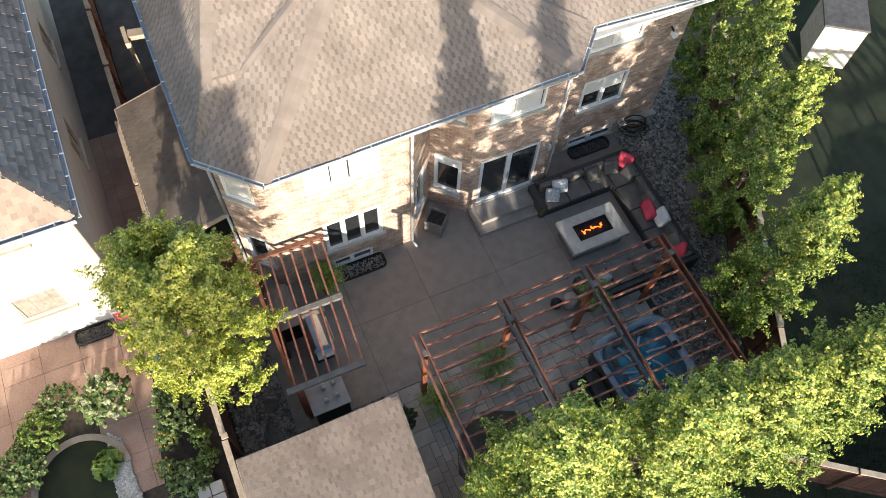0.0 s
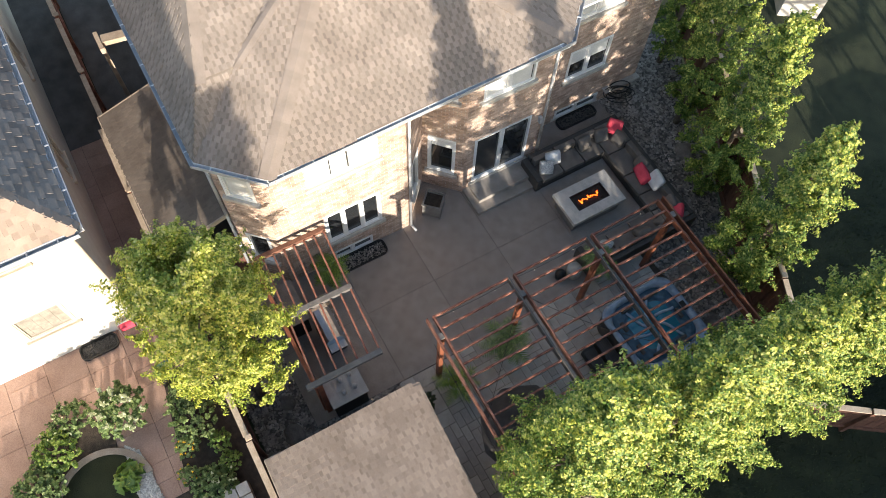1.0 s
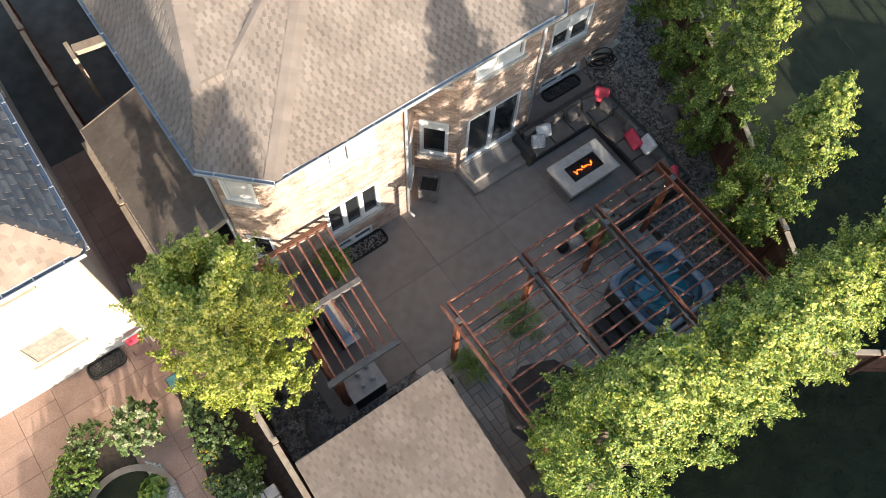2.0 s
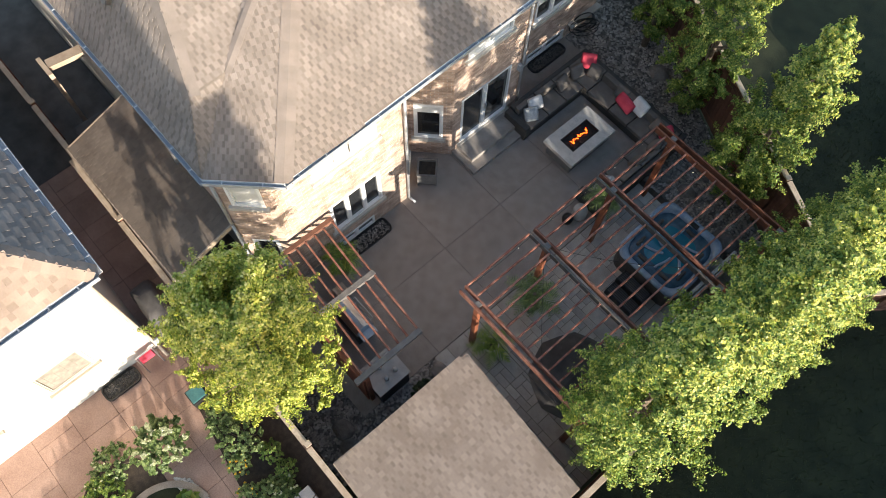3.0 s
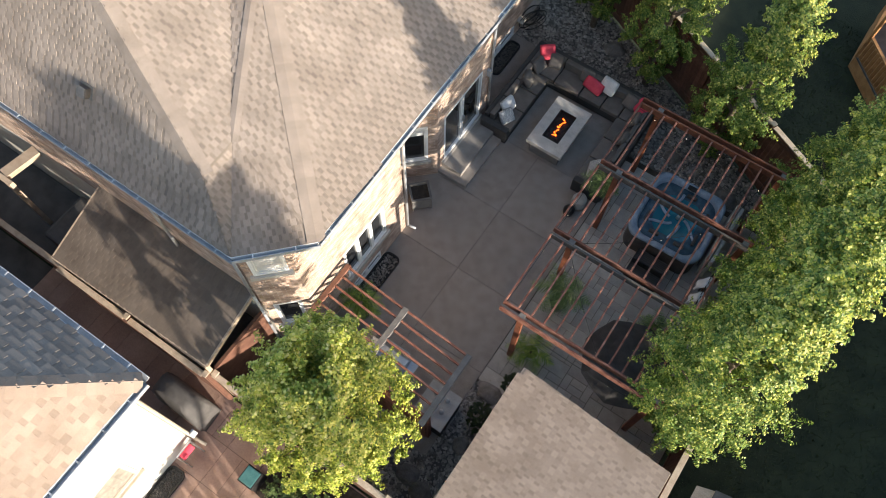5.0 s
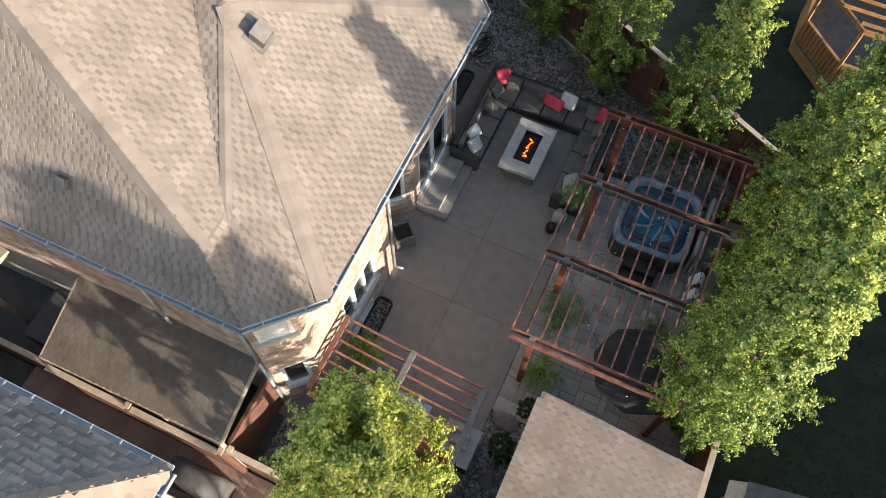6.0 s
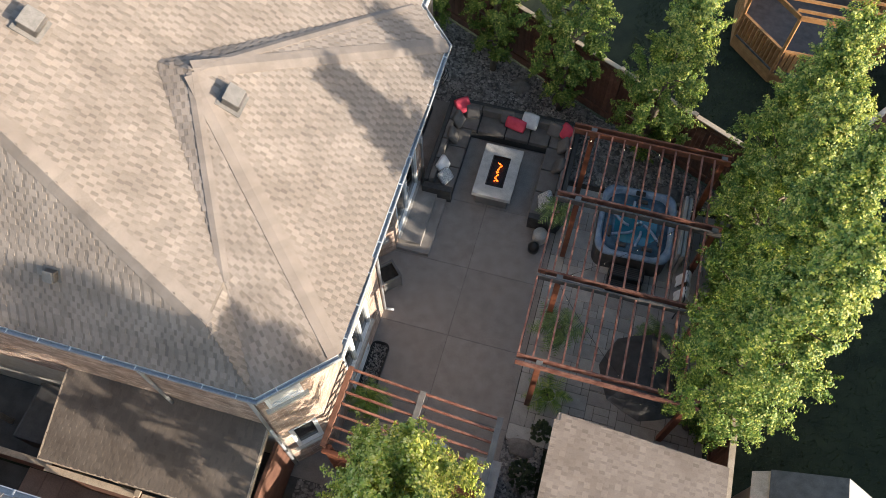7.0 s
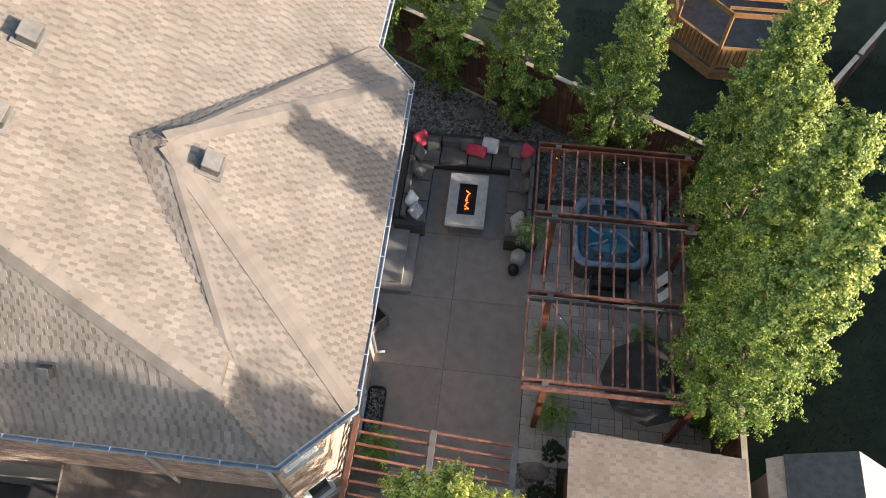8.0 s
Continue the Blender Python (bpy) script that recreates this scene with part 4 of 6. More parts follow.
for x in (-1.55, 0.1, 1.88):
    bm = bag()
    box(bm, x - 0.06, x + 0.06, -4.2, -4.08, 0, 2.38, bev=0.006)
    part("post", bm, CEDAR, kp)
for k in range(12):
    bm = bag()
    box(bm, -1.6, 1.88, -4.25, -4.21, 0.12 + k * 0.18, 0.29 + k * 0.18)
    part("back_board", bm, CEDAR, kp, "cedar board of the back wall")
bm = bag()
beam(bm, (-1.66, -4.24, 2.32), (1.95, -4.24, 2.32), 0.09, 0.16)
part("back_rail", bm, CEDAR, kp)
string_lights([(-1.5, -4.16, 2.3), (1.8, -4.16, 2.3)], "row of small bulbs along the cedar wall", 0.02, 0.32, 0.01)

counter = thing("counter", (1.78, -3.58, 0), "dark outdoor cabinet with pale stone top", "cabinet")
bm = bag()
box(bm, 1.38, 2.16, -4.02, -3.14, 0.0, 0.9, bev=0.01)
part("body", bm, BLACK, counter)
bm = bag()
box(bm, 1.34, 2.2, -4.07, -3.1, 0.9, 0.95, bev=0.008)
part("worktop", bm, TABLE_STONE, counter, "pale grey stone top")
for x, y in ((1.58, -3.35), (1.62, -3.62), (1.92, -3.36), (1.95, -3.66)):
    turned("candle_jar", (x, y, 0.95), ((0.055, 0), (0.06, 0.02), (0.06, 0.1), (0.045, 0.13)), TABLE_STONE, "small round grey jar on the counter", "jar", 14)["group"] = "jars on the counter"
low = thing("bar_cabinet", (-0.9, -3.85, 0), "low dark cabinet under the small pergola", "cabinet")
bm = bag()
box(bm, -1.5, -0.3, -4.15, -3.6, 0.0, 0.88, bev=0.01)
part("body", bm, BLACK, low)
bm = bag()
box(bm, -1.53, -0.27, -4.18, -3.55, 0.88, 0.92, bev=0.008)
part("worktop", bm, STEP, low)
seat = thing("wooden_stool", (-0.75, -3.0, 0), "small wooden slatted stool under the pergola", "stool")
for k in range(4):
    bm = bag()
    box(bm, -0.93, -0.57, -3.16 + k * 0.085, -3.085 + k * 0.085, 0.43, 0.46)
    part("slat", bm, RAW_WOOD, seat)
for x in (-0.9, -0.6):
    for y in (-3.13, -2.87):
        bm = bag()
        box(bm, x - 0.02, x + 0.02, y - 0.02, y + 0.02, 0, 0.43)
        part("leg", bm, RAW_WOOD, seat)

grill = thing("gas_grill", (0.15, -3.22, 0), "stainless steel gas grill with closed lid", "grill")
bm = bag()
box(bm, -0.3, 0.62, -3.5, -3.0, 0.1, 0.8, bev=0.015)
part("cart", bm, BLACK, grill)
for x0, x1 in ((-0.52, -0.3), (0.62, 0.84)):
    bm = bag()
    box(bm, x0, x1, -3.48, -3.02, 0.82, 0.86, bev=0.008)
    part("side_shelf", bm, STEEL, grill)
bm = bag()
prof = [(-3.52, 0.8), (-3.52, 0.98), (-3.42, 1.12), (-3.27, 1.16), (-3.1, 1.1), (-3.0, 0.95), (-2.98, 0.8)]
a = [bm.verts.new((-0.3, y, z)) for y, z in prof]
b = [bm.verts.new((0.62, y, z)) for y, z in prof]
bm.faces.new(a)
bm.faces.new(b[::-1])
for i in range(len(prof)):
    j = (i + 1) % len(prof)
    bm.faces.new((a[i], a[j], b[j], b[i]))
lid = part("lid", bm, STEEL, grill, "steel roll-top lid")
bm = bag()
rod(bm, (-0.2, -2.92, 0.98), (0.52, -2.92, 0.98), 0.015)
for x in (-0.2, 0.52):
    rod(bm, (x, -2.92, 0.98), (x, -3.0, 0.95), 0.012)
part("handle", bm, STEEL, lid)
for k in range(4):
    bm = bag()
    rod(bm, (-0.15 + k * 0.2, -2.99, 0.72), (-0.15 + k * 0.2, -2.95, 0.72), 0.025)
    part("knob", bm, STEEL, grill)
for x in (-0.25, 0.57):
    for y in (-3.45, -3.05):
        bm = bag()
        rod(bm, (x - 0.02, y, 0.06), (x + 0.02, y, 0.06), 0.06, n=12)
        part("wheel", bm, BLACK, grill)

# ---- window wells ----
def well(name, x0, x1, y0, y1, label, fill=GRAVEL):
    own = thing(name, ((x0 + x1) / 2, (y0 + y1) / 2, 0), label, "window well", kind="structure")
    m = Matrix.Translation(((x0 + x1) / 2, (y0 + y1) / 2, 0))
    hx, hy = (x1 - x0) / 2, (y1 - y0) / 2
    part("liner", lofted([(hx, hy, 0.16, 0.0), (hx, hy, 0.16, 0.07), (hx - 0.03, hy - 0.03, 0.14, 0.07), (hx - 0.03, hy - 0.03, 0.14, 0.006)], m, True, False), BLACK, own, "black plastic liner")
    vs, fs = [], []
    for k in range(420):
        x, y = rng.uniform(x0 + 0.06, x1 - 0.06), rng.uniform(y0 + 0.06, y1 - 0.06)
        s, o = rng.uniform(0.015, 0.035), len(vs)
        vs += [(x + s, y, 0.01), (x, y + s, 0.01), (x - s, y, 0.01), (x, y - s, 0.01), (x, y, 0.01 + s)]
        fs += [(o, o + 1, o + 4), (o + 1, o + 2, o + 4), (o + 2, o + 3, o + 4), (o + 3, o, o + 4)]
    sheet("gravel_fill", vs, fs, fill, own)["kind"] = "stuff"


well("window_well", XW + 0.01, -1.38, -2.25, -0.68, "black-edged gravel window well at the brick wall")
well("window_well", XR + 0.01, -2.5, 5.9, 7.3, "dark window well behind the sofa", GRAVEL_BED)
well("window_well", -2.84, -2.36, -9.2, -8.2, "black window well at the neighbours' wall", GRAVEL_BED)


# ---- roofs of the shed, lean-to and neighbours ----
shed = thing("garden_shed", (4.9, -4.1, 0), "garden shed with tan shingle roof and brown walls", "shed")
SHED = [Vector((x, y, 2.93 - 0.027 * (x - 3.03))) for x, y in ((3.12, -2.19), (6.8, -2.36), (6.74, -6.0), (3.03, -5.88))]
for x0, x1, y0, y1 in ((3.3, 3.38, -5.7, -2.42), (6.5, 6.58, -5.7, -2.42), (3.38, 6.5, -2.5, -2.42), (3.38, 6.5, -5.7, -5.62)):
    bm = bag()
    box(bm, x0, x1, y0, y1, 0, 2.72)
    part("wall", bm, FENCE, shed)
bm = bag()
slab(bm, SHED, 0.1)
shed_roof = part("roof", bm, SHINGLE_TAN, shed, "tan asphalt shingle roof")
for a, b in zip(SHED, SHED[1:] + SHED[:1]):
    bm = bag()
    beam(bm, a - Vector((0, 0, 0.075)), b - Vector((0, 0, 0.075)), 0.03, 0.12)
    part("fascia", bm, RAW_WOOD, shed)

lean = thing("lean_to", (-5, -5.2, 0), "shingled lean-to roof over the side passage", "lean-to roof")
LEAN_ROOF = [Vector((x, y, 2.78 + 0.247 * (y + 6.1))) for x, y in ((-7.32, -6.12), (-2.66, -6.06), (-2.72, -4.23), (-7.42, -4.25))]
bm = bag()
slab(bm, LEAN_ROOF, 0.09)
lean_roof = part("roof", bm, SHINGLE_LEAN, lean)
for a, b in ((0, 1), (1, 2), (3, 0)):
    bm = bag()
    beam(bm, LEAN_ROOF[a] - Vector((0, 0, 0.06)), LEAN_ROOF[b] - Vector((0, 0, 0.06)), 0.04, 0.14)
    part("fascia", bm, RAW_WOOD, lean, "weathered pine edge board")
for x in (-7.2, -5.7, -4.2, -2.75):
    bm = bag()
    box(bm, x - 0.05, x + 0.05, -6.1, -6.0, 0, 2.62)
    part("post", bm, RAW_WOOD, lean)
# cedar gate given the dark fence brown to paint in its shade
bm = bag()
box(bm, -2.78, -2.7, -5.95, -4.3, 0.05, 2.1)
part("gate", bm, FENCE, lean, "cedar side gate with its shade painted in dark")

arbor = thing("side_arbor", (-9.4, -5.0, 0), "pale wooden beam and post across the side passage", "arbor")
bm = bag()
beam(bm, (-9.95, -4.25, 2.5), (-10.1, -5.2, 2.5), 0.3, 0.16, 0.01)
part("beam", bm, RAW_WOOD, arbor)
bm = bag()
beam(bm, (-10.4, -5.28, 2.5), (-9.7, -5.28, 2.5), 0.12, 0.2, 0.01)
part("cross_piece", bm, RAW_WOOD, arbor)
bm = bag()
box(bm, -10.1, -9.98, -5.33, -5.21, 0, 2.39)
part("post", bm, RAW_WOOD, arbor)
bm = bag()
box(bm, -9.2, -7.5, -5.7, -4.3, 0, 1.05, bev=0.08)
tagged(part("covered_crate", bm, BLACK_CLOTH), "dark covered crate in the side passage", "cover")

NEB = thing("neighbour_house", (-8, -13, 0), "cream stucco neighbour house, shingle roof painted in lit and shaded tones", "house")
NX, NY, NZ = -2.12, -7.06, 5.92
w_e = Wall("wall", (-2.85, -19), (-2.85, -7.5), -0.1, 5.8, [(9.15, 10.35, 1.4, 2.55), (6.9, 7.8, 1.45, 2.5), (9.3, 10.5, 4.5, 5.5)], STUCCO, "", parent=NEB)
w_n = Wall("wall", (-3.1, -7.5), (-18, -7.5), -0.1, 5.8, [(3.75, 4.75, 1.4, 2.5), (7.75, 8.75, 1.4, 2.5)], STUCCO, "", parent=NEB)
SAND = material("sand frame", ((0.5, 0.42, 0.33), (0.58, 0.5, 0.4)), 0.7, 4, 60, 0.1)
for wl, o, bl in ((w_e, w_e.openings[0], 0.9), (w_e, w_e.openings[1], 0.9), (w_e, w_e.openings[2], 0.0), (w_n, w_n.openings[0], 0), (w_n, w_n.openings[1], 0)):
    window(wl, o, "sand-framed window with pale curtain in stucco wall", bars=0 if wl is w_e else 1, blind=bl, frame_mat=SAND, sill_mat=SAND)
bm = bag()
box(bm, -18, -3.2, -19, -8.0, -0.1, 5.6)
part("inner_block", bm, STUCCO, NEB)
NPK = Vector((-7.6, -12.54, 10.0))
NFAC = [[Vector((NX, NY, NZ)), Vector((NX, -19, NZ)), Vector((-7.6, -19, 10.0)), NPK], [Vector((-18, NY, NZ)), Vector((NX, NY, NZ)), NPK, Vector((-18, -12.54, 10.0))]]
# one roof: tan paints the sunlit facet, grey the facet turned from the sun
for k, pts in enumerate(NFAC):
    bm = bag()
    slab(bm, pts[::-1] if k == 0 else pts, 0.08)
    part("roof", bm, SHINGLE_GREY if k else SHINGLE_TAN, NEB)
for a, b in (((NX, NY, NZ), (NX, -19, NZ)), ((NX, NY, NZ), (-18, NY, NZ))):
    a, b = Vector(a), Vector(b)
    d = (b - a).normalized()
    o = Vector((-d.y, d.x, 0)) if d.x == 0 else Vector((0, 1, 0))
    if d.x == 0:
        o = Vector((1, 0, 0))
    bm = bag()
    for off, w, lo, hi in ((0.0, 0.016, -0.12, 0.02), (0.11, 0.016, -0.11, 0.0), (0.055, 0.11, -0.13, -0.11)):
        beam(bm, a + o * off + Vector((0, 0, (lo + hi) / 2)), b + o * off + Vector((0, 0, (lo + hi) / 2)), w, hi - lo)
    part("gutter", bm, GUTTER, NEB, "pale metal gutter")
    for k in range(18):
        c = a + d * (0.4 + k * 0.62)
        bm = bag()
        beam(bm, c, c + o * 0.12, 0.03, 0.014)
        part("gutter_strap", bm, GUTTER, NEB)
bm = bag()
prism(bm, [(NX, NY), (-18, NY), (-18, -7.5), (-2.85, -7.5), (-2.85, -19), (NX, -19)], NZ - 0.16, NZ - 0.12)
part("soffit", bm, WHITE, NEB)
bm = bag()
rod(bm, (-2.8, -7.44, 5.7), (-2.8, -7.44, 0.1), 0.045)
rod(bm, (-2.8, -7.44, 0.1), (-2.45, -7.4, 0.06), 0.045)
part("downspout", bm, SAND, NEB)

reel = thing("hose_reel", (-2.6, -7.75, 0), "red hose reel on a grey stand by the stucco wall", "hose reel")
bm = bag()
for y in (-8.0, -7.55):
    rod(bm, (-2.7, y, 0), (-2.6, y, 0.7), 0.02)
    rod(bm, (-2.4, y, 0), (-2.6, y, 0.7), 0.02)
rod(bm, (-2.6, -8.0, 0.7), (-2.6, -7.55, 0.7), 0.02)
part("stand", bm, STEEL, reel)
bm = bag()
rod(bm, (-2.58, -7.95, 0.5), (-2.58, -7.6, 0.5), 0.11, n=18)
part("drum", bm, RED_CLOTH, reel, "red plastic drum")
bm = bag()
rod(bm, (-2.72, -7.45, 0.55), (-2.72, -7.3, 0.55), 0.09, n=14)
part("cap", bm, WHITE, reel, "white end cap")

bbq = thing("covered_grill", (-3.35, -6.85, 0), "grill under a black fabric cover in the passage", "grill cover")
bm = lofted([(0.75, 0.34, 0.1, 0.0), (0.76, 0.35, 0.12, 0.3), (0.7, 0.32, 0.14, 0.85), (0.5, 0.26, 0.16, 1.1), (0.3, 0.16, 0.1, 1.16)], Matrix.Translation((-3.45, -6.88, 0)), True, True)
for v in bm.verts:
    v.co += Vector((rng.uniform(-0.02, 0.02), rng.uniform(-0.02, 0.02), rng.uniform(-0.02, 0.02) if v.co.z > 0.1 else 0))
part("cover", bm, BLACK_CLOTH, bbq, smooth=True)


# ---- fences ----
def fence(name, p, q, height, label, mat=FENCE, cap=RAW_WOOD, board=0.14, step=2.4, lattice=False):
    """Upright boards on rails between posts, with a flat cap."""
    own = thing(name, (*p, 0), label, "fence")
    p, q = Vector((*p, 0)), Vector((*q, 0))
    d = (q - p).normalized()
    L = (q - p).length
    m = Matrix.Translation(p) @ d.to_track_quat("X", "Z").to_matrix().to_4x4()
    n = int(L / board)
    r = random.Random(int(L * 10))
    b = bag()
    box(b, 0.003, board - 0.005, -0.011, 0.011, 0.02, height - 0.03)
    data = mesh_of(b, "board", mat)
    for k in range(n):
        ob = shared("board", data, m @ pose(k * board, r.uniform(-0.004, 0.004), r.uniform(-0.01, 0.005)), None)
        attach(ob, own)
    for k in range(int(L / step) + 1):
        bm = bag()
        box(bm, k * step - 0.05, k * step + 0.05, -0.11, -0.012, 0, height + 0.06, m, bev=0.006)
        part("post", bm, mat, own)
        bm = bag()
        box(bm, k * step - 0.07, k * step + 0.07, -0.13, 0.02, height + 0.06, height + 0.1, m, bev=0.012)
        part("post_cap", bm, cap, own)
    for z in (0.25, height - 0.3):
        bm = bag()
        box(bm, 0, L, -0.055, -0.012, z, z + 0.09, m)
        part("rail", bm, mat, own)
    k = 0
    while k * step < L:
        bm = bag()
        box(bm, k * step + 0.072, min(L, (k + 1) * step) - 0.072, -0.09, 0.05, height - 0.03, height + 0.005, m, bev=0.004)
        part("cap_rail", bm, cap, own, "weathered pale cap board")
        k += 1
    return own


fence("fence", FENCE_A, FENCE_B, 2.35, "brown board fence with pale cap behind the maples")
fence("fence", FENCE_B, (7.05, -6.05), 2.1, "brown board fence beside the shed")
fence("fence", (7.0, -6.1), (-2.6, -6.1), 2.15, "brown board fence with weathered pale cap")
fence("fence", (-2.72, -6.24), (-7.42, -6.24), 2.3, "brown board fence with pale cap below the lean-to")
fence("fence", (-7.5, -6.14), (-15, -6.14), 1.85, "old board fence along the side passage", OLD_CEDAR)
# out of view, added so that its shadow falls over the terracotta court
fence("fence", (9.0, -6.2), (9.0, -17.0), 2.2, "unseen board fence added to shade the neighbours' court")
fence("fence", (7.3, 5.2), (12.9, 12.9), 1.7, "pale-capped fence across the dark lawn", FENCE, RAW_WOOD)

# ---- neighbour's shed and gazebo ----
ns = thing("plastic_shed", (8.7, -3.4, 0), "pale plastic shed with dark gable roof", "shed")
bm = bag()
box(bm, 7.75, 9.95, -4.6, -2.15, 0, 1.9)
part("body", bm, STUCCO, ns)
bm = bag()
slab(bm, [(7.55, -2.0, 1.9), (8.0, -1.9, 2.05), (8.0, -4.8, 2.05), (7.55, -4.8, 1.9)], 0.05)
part("eave_panel", bm, RAW_WOOD, ns)
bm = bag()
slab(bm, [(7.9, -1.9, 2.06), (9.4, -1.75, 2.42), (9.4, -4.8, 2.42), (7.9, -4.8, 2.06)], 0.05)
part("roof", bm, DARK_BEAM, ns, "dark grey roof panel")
# sun-facing half of the same roof: pale material stands in for sunlight
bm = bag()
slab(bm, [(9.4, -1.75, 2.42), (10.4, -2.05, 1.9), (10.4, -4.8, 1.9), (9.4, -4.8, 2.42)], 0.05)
part("roof", bm, STONE, ns, "roof panel with sunlight painted in as a pale tone")

bs = thing("garden_box", (-3.4, 16.3, 0), "pale garden shed with a dark flat lid beside the lawn", "shed")
BOX_TURN = Matrix.Translation((-2.25, 16.2, -0.05)) @ pose(0, 0, 0, 0, 0, 56)
for q, mt, lb in (((-1.35, 0, 0.0, 0.06), STONE, "pale front panel"), ((-1.35, -1.29, 0.06, 1.4), RAW_WOOD, "tan end panel"), ((-0.06, 0, 0.06, 1.4), RAW_WOOD, "tan end panel"), ((-1.29, -0.06, 1.34, 1.4), RAW_WOOD, "tan rear panel")):
    bm = bag()
    box(bm, *q, 0, 1.7, BOX_TURN)
    part("panel", bm, mt, bs, lb)
bm = bag()
box(bm, -1.4, 0.05, -0.02, 1.45, 1.7, 1.78, BOX_TURN, bev=0.02)
part("roof", bm, DARK_BEAM, bs, "dark grey lid")

gz = thing("gazebo", (8.3, 13.2, 0), "honey-coloured octagonal wooden gazebo with railings", "gazebo")
GC, GR = Vector((8.35, 13.3, 0)), 2.35
cor = [GC + Vector((GR * math.cos(radians(22.5 + 45 * k)), GR * math.sin(radians(22.5 + 45 * k)), 0)) for k in range(8)]
bm = bag()
prism(bm, [(c.x, c.y) for c in cor], 0.42, 0.5)
part("deck", bm, DARK_BEAM, gz, "grey deck floor")
for k in range(8):
    a, b = cor[k], cor[(k + 1) % 8]
    bm = bag()
    for j in range(3):
        beam(bm, a + Vector((0, 0, 0.07 + j * 0.15)), b + Vector((0, 0, 0.07 + j * 0.15)), 0.03, 0.14)
    part("skirt", bm, DECK_WOOD, gz)
    bm = bag()
    rod(bm, a + Vector((0, 0, 0.5)), a + Vector((0, 0, 2.7)), 0.06, n=6)
    part("post", bm, DECK_WOOD, gz)
    for z in (0.62, 1.4):
        bm = bag()
        beam(bm, a + Vector((0, 0, z)), b + Vector((0, 0, z)), 0.09, 0.05)
        part("rail", bm, DECK_WOOD, gz)
    for j in range(1, 12):
        c = a.lerp(b, j / 12)
        bm = bag()
        box(bm, c.x - 0.06, c.x + 0.06, c.y - 0.06, c.y + 0.06, 0.645, 1.375)
        part("baluster", bm, DECK_WOOD, gz)
    bm = bag()
    beam(bm, a + Vector((0, 0, 2.75)), b + Vector((0, 0, 2.75)), 0.06, 0.16)
    part("top_beam", bm, DECK_WOOD, gz)
for k in range(10):
    y = GC.y - 2.0 + k * 0.44
    w = math.sqrt(max(0.1, (GR - 0.1) ** 2 - (y - GC.y) ** 2))
    bm = bag()
    beam(bm, (GC.x - w, y, 2.87), (GC.x + w, y, 2.87), 0.05, 0.09)
    part("rafter", bm, DECK_WOOD, gz)

# ---- roof vents, spouts, lamp, hose ----
def roof_vent(at, turn, label, s=1.0):
    own = thing("roof_vent", at, label, "roof vent")
    m = Matrix.Translation(at) @ turn @ Matrix.Diagonal((s, s, s, 1))
    bm = bag()
    box(bm, -0.24, 0.24, -0.24, 0.24, -0.02, 0.02, m)
    part("flange", bm, GREY_BEAM, own)
    bm = bag()
    vs = box(bm, -0.17, 0.17, -0.17, 0.17, 0.02, 0.22, m, bev=0.02)
    part("hood", bm, DARK_BEAM, own, "grey plastic hood")
    bm = bag()
    box(bm, -0.2, 0.12, -0.19, 0.19, 0.2, 0.24, m, bev=0.015)
    part("lid", bm, GREY_BEAM, own)
    return own


def front_z(x):
    return EZ + (RB.z - EZ) / (E1.x - RB.x) * (E1.x - x)


tilt_x = pose(0, 0, 0, 0, 34, 0)
tilt_m = pose(0, 0, 0, 0, 37, 0)
tilt_y = pose(0, 0, 0, 56, 0, 0)
roof_vent((-4.04, 0.08, front_z(-4.04) + 0.02), tilt_x, "grey square roof vent on the front slope")
roof_vent((-6.98, -0.42, main_z(-6.98) + 0.02), tilt_m, "grey square roof vent on the main slope")
roof_vent((-7.06, 1.24, main_z(-7.06) + 0.02), tilt_m, "grey square roof vent on the upper slope")
roof_vent((-5.9, -3.66, EZ + SY * (-3.66 - E0.y) + 0.02), tilt_y, "small grey roof vent on the side slope", 0.6)


def downspout(points, label):
    own = thing("downspout", points[-1], label, "downspout")
    bm = bag()
    for a, b in zip(points, points[1:]):
        rod(bm, a, b, 0.04, n=8)
    part("pipe", bm, GUTTER, own, smooth=True)


downspout([(-2.25, -4.5, EZ - 0.12), (-2.66, -4.3, EZ - 0.55), (-2.66, -4.3, 3.3), (-2.66, -4.3, 0.05)], "pale metal downspout at the house corner")
downspout([(-1.25, 0.1, EZ - 0.12), (-1.8, 0.26, EZ - 0.55), (-1.84, 0.26, 0.06), (-1.6, 0.3, 0.05)], "pale metal downspout at the nook")
downspout([(-1.3, 4.0, EZ - 0.12), (XD + 0.06, 4.62, EZ - 0.55), (XD + 0.06, 4.62, 0.05)], "brown-stained downspout beside the patio door")
downspout([(-4.9, -4.5, EZ - 0.1), (-4.9, -4.32, EZ - 0.5), (-4.9, -4.32, 3.2)], "short pale spout above the lean-to")
lamp = thing("wall_lamp", (XR, 8.3, 4.35), "white flood lamp on a dark bracket", "lamp")
bm = bag()
rod(bm, (XR, 8.3, 4.4), (XR + 0.2, 8.25, 4.4), 0.025)
part("bracket", bm, BLACK, lamp)
bm = bag()
box(bm, XR + 0.15, XR + 0.34, 8.18, 8.32, 4.28, 4.4, bev=0.02)
part("head", bm, WHITE, lamp)
sconce = thing("wall_lantern", (XD, 4.5, 2.0), "small grey wall lantern beside the door", "lamp")
bm = bag()
box(bm, XD, XD + 0.12, 4.46, 4.56, 1.95, 2.2, bev=0.02)
part("body", bm, GUTTER, sconce)
hose = thing("garden_hose", (-2.6, 8.1, 0), "coiled black garden hose hung on the wall", "hose")
